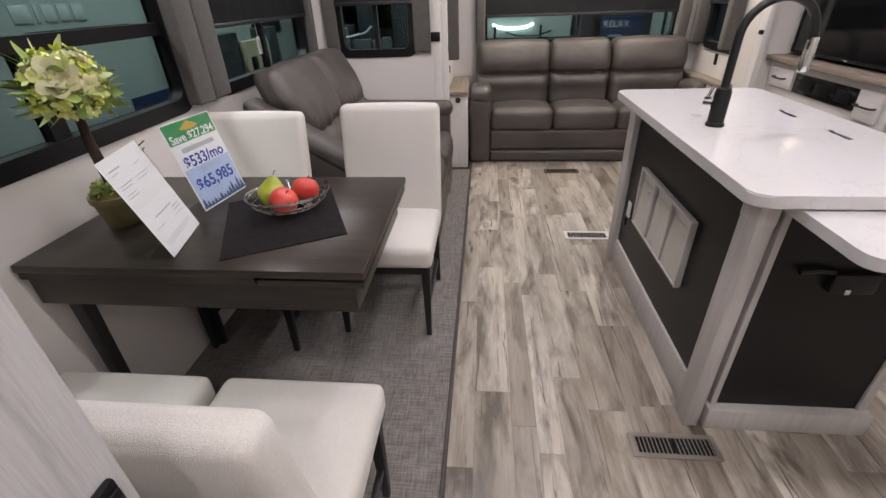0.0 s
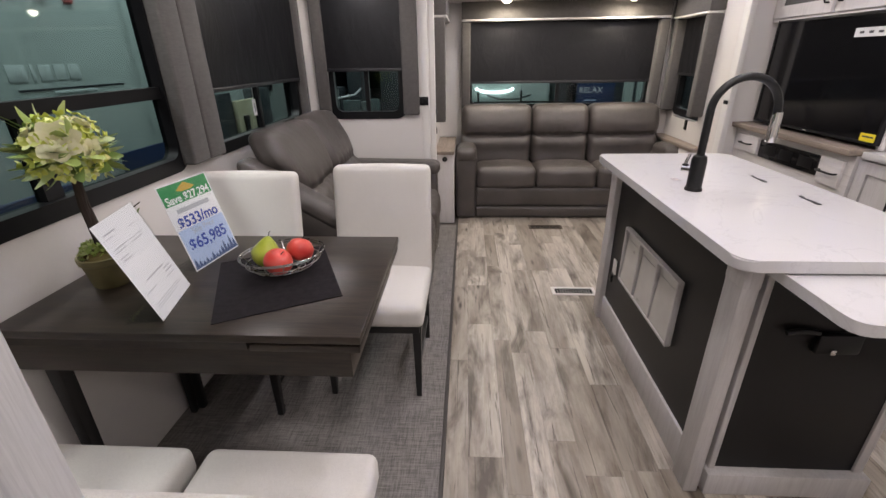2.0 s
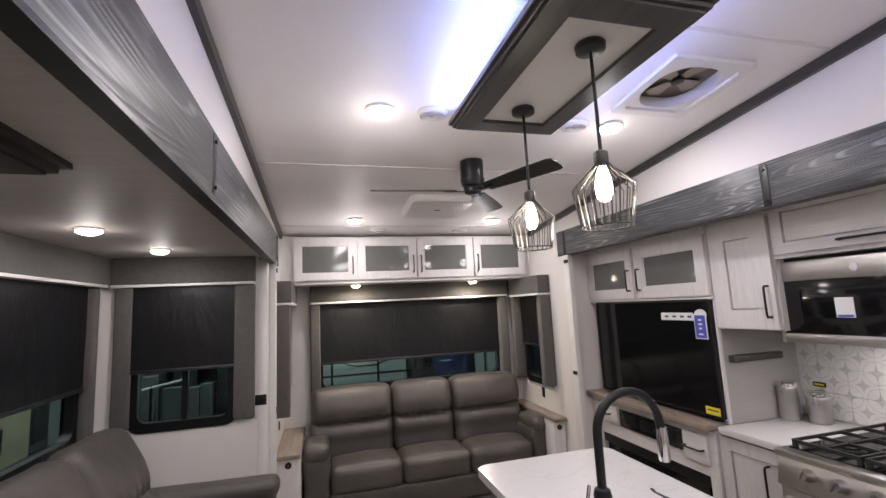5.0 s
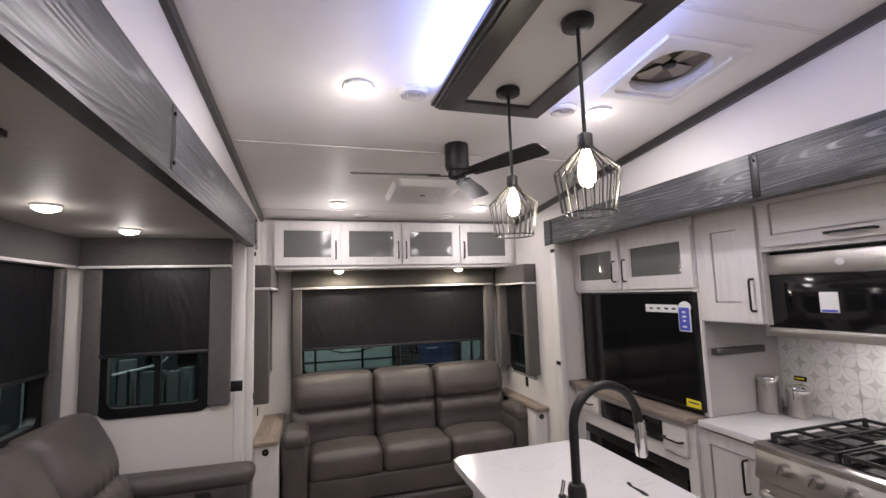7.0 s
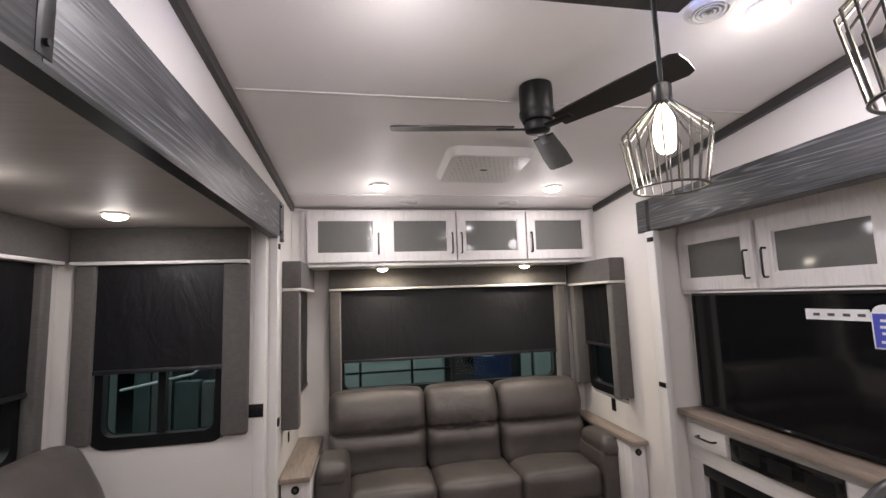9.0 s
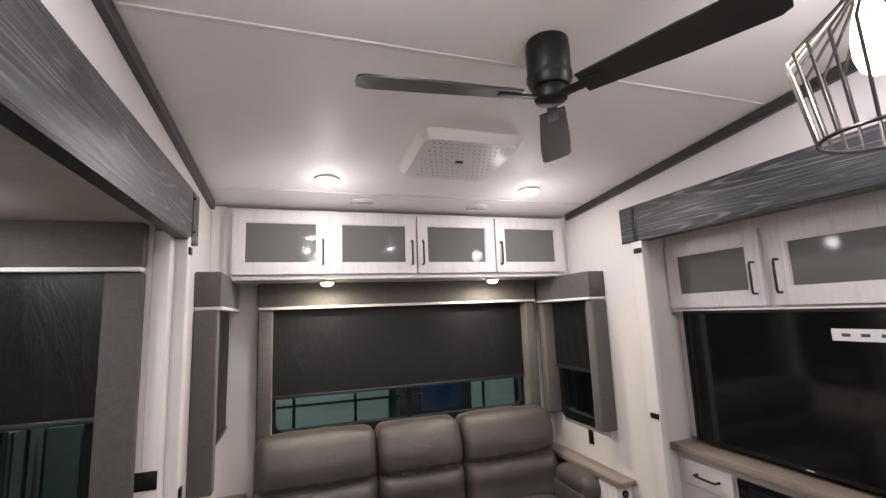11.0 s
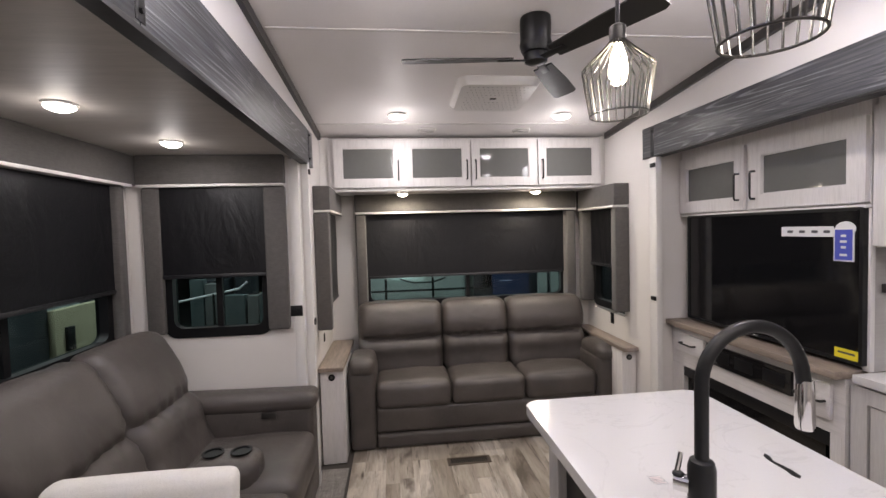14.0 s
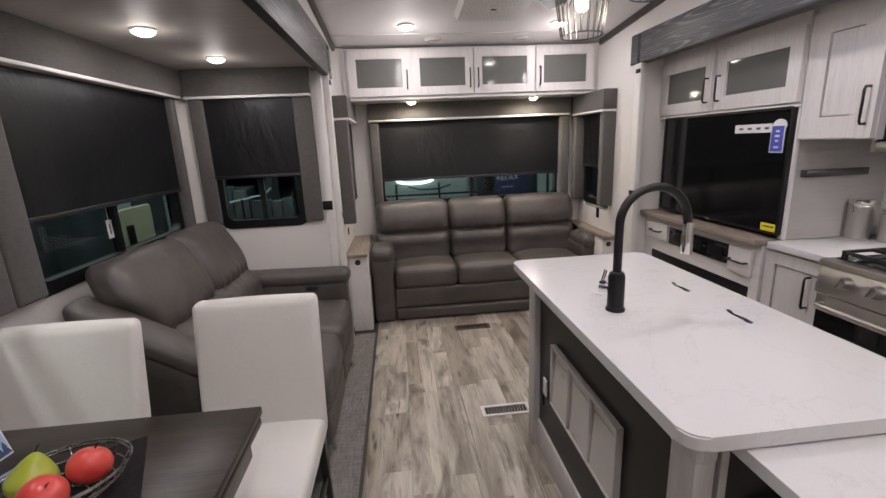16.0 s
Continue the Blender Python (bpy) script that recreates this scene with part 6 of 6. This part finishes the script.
def trailer(label, x0, x1, y0, y1, z0, z1, face, windows, stripe=None):
    """A parked trailer; face is the axis and side that looks at us; windows are (a0, a1, z0, z1) on it."""
    t = thing("travel_trailer", ((x0 + x1) / 2, (y0 + y1) / 2, -1.0), label, "trailer", "trailers parked in the hall")
    part("body", boxed(x0, x1, y0, y1, z0, z1, 0.08, 3), SIDING, t)
    part("chassis", boxed(x0 + 0.2, x1 - 0.2, y0 + 0.2, y1 - 0.2, z0 - 0.2, z0), BLACK_METAL, t)
    part("roof_rail", boxed(x0 - 0.01, x1 + 0.01, y0 - 0.01, y1 + 0.01, z1 - 0.12, z1 - 0.06, 0.01), DARKSKIN, t)

    def on(a0, a1, b0, b1, d, e):
        if face == "+x":
            return boxed(x1 - 0.01 + d, x1 + e, a0, a1, b0, b1, 0.004)
        return boxed(a0, a1, y0 - e, y0 + 0.01 - d, b0, b1, 0.004)
    for a0, a1, b0, b1 in windows:
        w = part("window", on(a0, a1, b0, b1, 0, 0.02), BLACK_PLASTIC, t)
        part("pane", on(a0 + 0.04, a1 - 0.04, b0 + 0.04, b1 - 0.04, 0.012, 0.024), BLACK_GLASS, w)
    if stripe:
        part("stripe", on(*stripe, 0, 0.006), DARKSKIN, t)
    for k in (0.35, 0.6):
        if face == "+x":
            a, b = (x1 - 0.25, y0 + (y1 - y0) * k, -0.67), (x1 - 0.02, y0 + (y1 - y0) * k, -0.67)
        else:
            a, b = (x0 + (x1 - x0) * k, y0 + 0.02, -0.67), (x0 + (x1 - x0) * k, y0 + 0.25, -0.67)
        wh = part("wheel", rod(bmesh.new(), a, b, 0.33, n=28), BLACK_PLASTIC, t)
        part("rim", rod(bmesh.new(), (Vector(a) * 0.05 + Vector(b) * 0.95) if face == "+x" else (Vector(b) * 0.05 + Vector(a) * 0.95), (Vector(b) + Vector((0.01, 0, 0))) if face == "+x" else (Vector(a) - Vector((0, 0.01, 0))), 0.2, n=20), STEEL, wh)
    return t, on


t, on = trailer("pale travel trailer with a roof ladder and faded lettering", -5.7, -3.2, 2.4, 8.9, -0.35, 2.15, "+x", [(7.3, 8.3, 0.9, 1.7)])
for y in (5.12, 5.5):
    part("ladder_rail", tube(bmesh.new(), [(-3.1, y, 0.0), (-3.1, y, 1.95), (-3.2, y, 2.2)], 0.016, 8), BLACK_METAL, t, "black roof ladder rail")
for k in range(6):
    part("ladder_rung", tube(bmesh.new(), [(-3.1, 5.12, 0.15 + 0.34 * k), (-3.1, 5.5, 0.15 + 0.34 * k)], 0.012, 8), BLACK_METAL, t)
for k, (a, b) in enumerate(((3.70, 3.86), (3.90, 3.93), (3.97, 4.08), (4.11, 4.22), (4.25, 4.37))):
    part("logo_bar", on(a, b, 1.27, 1.39, 0.006, 0.007), FADED, t)
part("logo_line", on(3.75, 4.85, 1.20, 1.215, 0.006, 0.008), DARKSKIN, t)
part("logo_bar", on(4.05, 4.5, 1.165, 1.19, 0.006, 0.007), FADED, t)
LAMP_RED = plain("red_marker", (0.35, 0.04, 0.03), 0.3)
for y in (3.9, 4.15, 4.42):
    part("marker_lamp", on(y, y + 0.09, 1.86, 1.91, 0.006, 0.02), LAMP_RED, t, "red marker lamp")
bn = thing("sale_banner", (-3.02, 4.68, -1.0), "dark blue banner on a stand beside a trailer", "banner")
part("cloth", boxed(-3.03, -3.01, 4.32, 5.04, 0.36, 0.62), SIGN_BLUE, bn)
part("banner_stand", boxed(-3.05, -3.03, 4.65, 4.71, -1.0, 0.5), BLACK_METAL, bn)
t = thing("price_board", (-2.6, 2.9, -1.0), "blue and white advertising board on a post", "sign board")
part("board", boxed(-2.62, -2.58, 2.55, 3.35, 0.2, 0.62), SIGN_BLUE, t)
part("white_field", boxed(-2.58, -2.575, 2.6, 3.2, 0.22, 0.42), STICKER, t)
part("post", boxed(-2.63, -2.57, 2.9, 2.98, -1.0, 0.2), BLACK_METAL, t)

t, on = trailer("pale travel trailer with a curved front cap", -0.4, 1.52, 8.0, 14.0, -0.4, 2.1, "-y", [(0.25, 1.15, 1.15, 1.75)])
# glowing tube stands in for the bright reflection on the cap
part("cap_reflection", tube(bmesh.new(), [(0.62 + 0.3 * math.cos(a), 7.95, 0.93 + 0.07 * math.sin(a)) for a in [math.pi + k * math.pi / 10 for k in range(11)]], 0.022, 8), ARC_GLOW, t, "bright curved reflection drawn as a glowing tube")
part("grab_bar", tube(bmesh.new(), [(0.5, 7.93, 0.82), (0.7, 7.9, 0.76), (1.0, 7.9, 0.76), (1.2, 7.93, 0.82)], 0.012, 8), BLACK_METAL, t)
t, on = trailer("dark grey trailer seen beyond the rear window", 1.7, 4.6, 8.3, 13.0, -0.4, 2.0, "-y", [(1.85, 2.0, 0.6, 1.0)], (1.7, 4.6, -0.4, 1.3))
bn = thing("blue_banner", (2.28, 8.15, -1.0), "blue banner reading RELAX outside the rear window", "banner")
part("cloth", boxed(1.98, 2.58, 8.14, 8.16, 0.30, 0.97), SIGN_BLUE, bn)
lettering(bn, "RELAX", Matrix.Translation((2.20, 8.136, 0.865)) @ pose(0, 0, 0, 90, 0, 0), 0.13, STICKER)
part("banner_stand", boxed(2.25, 2.31, 8.145, 8.175, -1.0, 0.31), BLACK_METAL, bn)
part("print_bar", boxed(2.1, 2.3, 8.134, 8.139, 0.70, 0.72), PALE_BLUE, bn)
for x0, x1, z1 in ((2.66, 2.8, 1.3), (2.86, 3.3, 1.2)):
    solid("display_case", boxed(x0, x1, 7.9, 7.96, -1.0, z1), SIDING, "pale upright display case in the hall", "display case")
for k, (x0, x1, y, z0, z1, mm) in enumerate(((-1.75, -1.45, 6.3, 0.2, 1.06, DARKSKIN), (-1.40, -1.22, 6.5, -0.2, 1.6, DARKSKIN), (-1.20, -1.04, 6.6, 0.2, 0.85, DARKSKIN), (-1.02, -0.62, 6.8, 0.55, 1.7, DARKSKIN))):
    solid("display_cabinet", boxed(x0, x1, y, y + 0.3, -1.0, z1, 0.01), mm, "tall display cabinet in the hall", "display cabinet")
TEAL = plain("dull_teal_board", (0.06, 0.083, 0.086), 0.5, vary=0.1)
DULL = plain("dull_grey_board", (0.11, 0.118, 0.118), 0.5, vary=0.15)
for x0, x1, y, z1, mm in ((-1.74, -1.60, 6.15, 1.09, TEAL), (-1.59, -1.46, 6.15, 1.04, DULL), (-1.375, -1.165, 6.1, 0.915, TEAL), (-1.15, -1.035, 6.12, 0.9, DULL), (-1.025, -0.93, 6.1, 0.93, TEAL)):
    solid("hall_crate", boxed(x0, x1, y, y + 0.12, -1.0, z1, 0.01), mm, "dull teal-grey upright crate standing in the hall", "crate")
t = thing("leaning_pipe_rack", (-1.5, 6.0, -1.0), "white sloping pipe on a black post in the hall", "pipe rack")
part("pipe", tube(bmesh.new(), [(-1.8, 6.05, 0.88), (-1.2, 6.05, 0.99), (-1.12, 6.05, 1.06)], 0.012, 8), STICKER, t)
part("post", tube(bmesh.new(), [(-1.46, 6.05, -1.0), (-1.46, 6.05, 0.95)], 0.014, 8), BLACK_METAL, t)
CREAM_DOOR = plain("cream_lit_panel", (0.42, 0.385, 0.26), 0.5, vary=0.12)
t = thing("trailer_entry", (-2.1, 4.7, -1.0), "dark trailer entry wall with a cream door beside the window", "trailer entry")
part("dark_wall", boxed(-2.2, -2.06, 4.02, 4.69, -1.0, 1.12, 0.01), DARKSKIN, t)
part("dark_wall", boxed(-2.2, -2.06, 5.22, 5.55, -1.0, 1.12, 0.01), DARKSKIN, t)
d = part("door", boxed(-2.08, -2.02, 4.695, 5.215, -0.9, 1.04, 0.01), CREAM_DOOR, t, "cream door")
part("handle", boxed(-2.02, -1.995, 4.78, 4.86, 0.72, 0.9, 0.006), BLACK_METAL, d)
t = thing("hanging_tag", (-1.06, 3.05, 1.1), "small white paper tag hanging against the window pane", "tag")
part("card", boxed(-1.0705, -1.069, 3.03, 3.07, 1.1, 1.19, 0.0004), STICKER, t)
part("print_bar", boxed(-1.0688, -1.0683, 3.045, 3.055, 1.12, 1.17), SIGN_BLUE, t)
part("string", rod(bmesh.new(), (-1.0695, 3.05, 1.19), (-1.0695, 3.05, 1.28), 0.001, n=5), STICKER, t)
t = thing("spare_jack", (0.95, 6.3, -1.0), "black steel trailer jack frame outside the rear window", "jack")
part("post", tube(bmesh.new(), [(0.86, 6.3, -1.0), (0.86, 6.3, 1.0)], 0.014, 8), BLACK_METAL, t)
part("cross_bar", tube(bmesh.new(), [(0.05, 6.3, 0.86), (1.5, 6.3, 0.86)], 0.012, 8), BLACK_METAL, t)
part("post", tube(bmesh.new(), [(0.32, 6.3, -1.0), (0.32, 6.3, 1.0)], 0.014, 8), BLACK_METAL, t)
for x0, x1, y0, y1 in ((-40, -39.8, -40, 40), (39.8, 40, -40, 40), (-40, 40, 39.8, 40), (-40, 40, -40, -39.8)):
    solid("hall_wall", boxed(x0, x1, y0, y1, -1.0, 7.0), DARKSKIN, "dark hall wall far away", "wall", "structure")
solid("hall_roof", boxed(-40, 40, -40, 40, 7.0, 7.2), DARKSKIN, "dark hall roof", "ceiling", "structure")

# ---------------------------------------------------------------- tiles and planks
wall_tiles = tagged(new("backsplash"), "white and grey patterned tile backsplash", "backsplash", kind="structure")
BASES["backsplash"] = Vector((0, 0, 0))
part("grout", boxed(2.857, 2.869, 0.92, 2.841, 0.90, 1.45), plain("grout", (0.5, 0.49, 0.48), 0.8), wall_tiles)
tile_mesh = mesh_of("tile", boxed(-0.004, 0.004, -0.0655, 0.0655, -0.0655, 0.0655, 0.0015, 1), TILE)
for i in range(9):
    for j in range(4):
        o = new("tile", tile_mesh)
        o.parent = wall_tiles
        o.location = (2.856, 2.766 - 0.133 * i, 0.988 + 0.133 * j)

PLANK, _pn, _pb = material("weathered_plank", 0.38)
_v = coords(_pn, (5.5, 0.8, 1), random_shift=True)
_info = _pn.nodes.new("ShaderNodeObjectInfo")
_tone = ramp(_pn, _info.outputs["Random"], (0.0, (0.3, 0.265, 0.225)), (0.3, (0.44, 0.4, 0.35)), (0.6, (0.54, 0.5, 0.447)), (1.0, (0.64, 0.6, 0.545)))
_g1 = noise_tex(_pn, _v, 1.5, 8.0, 0.68, 0.5)
_g2 = noise_tex(_pn, coords(_pn, (22, 1.2, 1), random_shift=True), 3.0, 5.0, 0.6)
_blot = noise_tex(_pn, coords(_pn, (4.4, 1.25, 1), random_shift=True), 1.7, 5.0, 0.6, 0.6)
_c = blend(_pn, ramp(_pn, _g1, (0.36, (0.12, 0.12, 0.12)), (0.57, (1, 1, 1))), (0.23, 0.195, 0.158), _tone)
_c = blend(_pn, 0.3, _c, ramp(_pn, _g2, (0.3, (0.22, 0.2, 0.18)), (0.7, (0.6, 0.565, 0.52))), "OVERLAY")
_c = blend(_pn, ramp(_pn, _blot, (0.49, (0, 0, 0)), (0.67, (0.92, 0.92, 0.92))), _c, (0.09, 0.071, 0.054))
_k = node(_pn, "ShaderNodeTexVoronoi", Scale=1.5)
_pn.links.new(coords(_pn, (6, 1.4, 1), random_shift=True), _k.inputs["Vector"])
_c = blend(_pn, ramp(_pn, _k.outputs["Distance"], (0.03, (0.95, 0.95, 0.95)), (0.13, (0, 0, 0))), _c, (0.045, 0.034, 0.026))
_crack = noise_tex(_pn, coords(_pn, (30, 0.9, 1), random_shift=True), 2.0, 7.0, 0.65, 1.2)
_c = blend(_pn, ramp(_pn, _crack, (0.595, (0, 0, 0)), (0.655, (0.85, 0.85, 0.85))), _c, (0.07, 0.056, 0.044))
_pn.links.new(_c, _pb.inputs["Base Color"])
bump(_pn, _pb, _g2, 0.15, 0.001)

floor_ob = bpy.data.objects["floor"]
rng = random.Random(3)
shared = {}
x = 0.104
while x < 2.13:
    wide = rng.choice((0.088, 0.112, 0.138))
    y = -1.6 - rng.uniform(0, 0.5)
    while y < 4.9:
        length = rng.choice((0.46, 0.61, 0.76, 0.91))
        a, b = max(y, -1.6), min(y + length, 4.92)
        key = (wide, round(b - a, 2))
        if key[1] > 0.04:
            if key not in shared:
                shared[key] = mesh_of("plank", boxed(-wide / 2 + 0.0002, wide / 2 - 0.0002, -key[1] / 2 + 0.0002, key[1] / 2 - 0.0002, -0.006, 0.0, 0.0004, 1), PLANK)
            o = new("plank", shared[key])
            o.parent = floor_ob
            o.location = (x + wide / 2, (a + b) / 2, 0.0)
        y += length
    x += wide
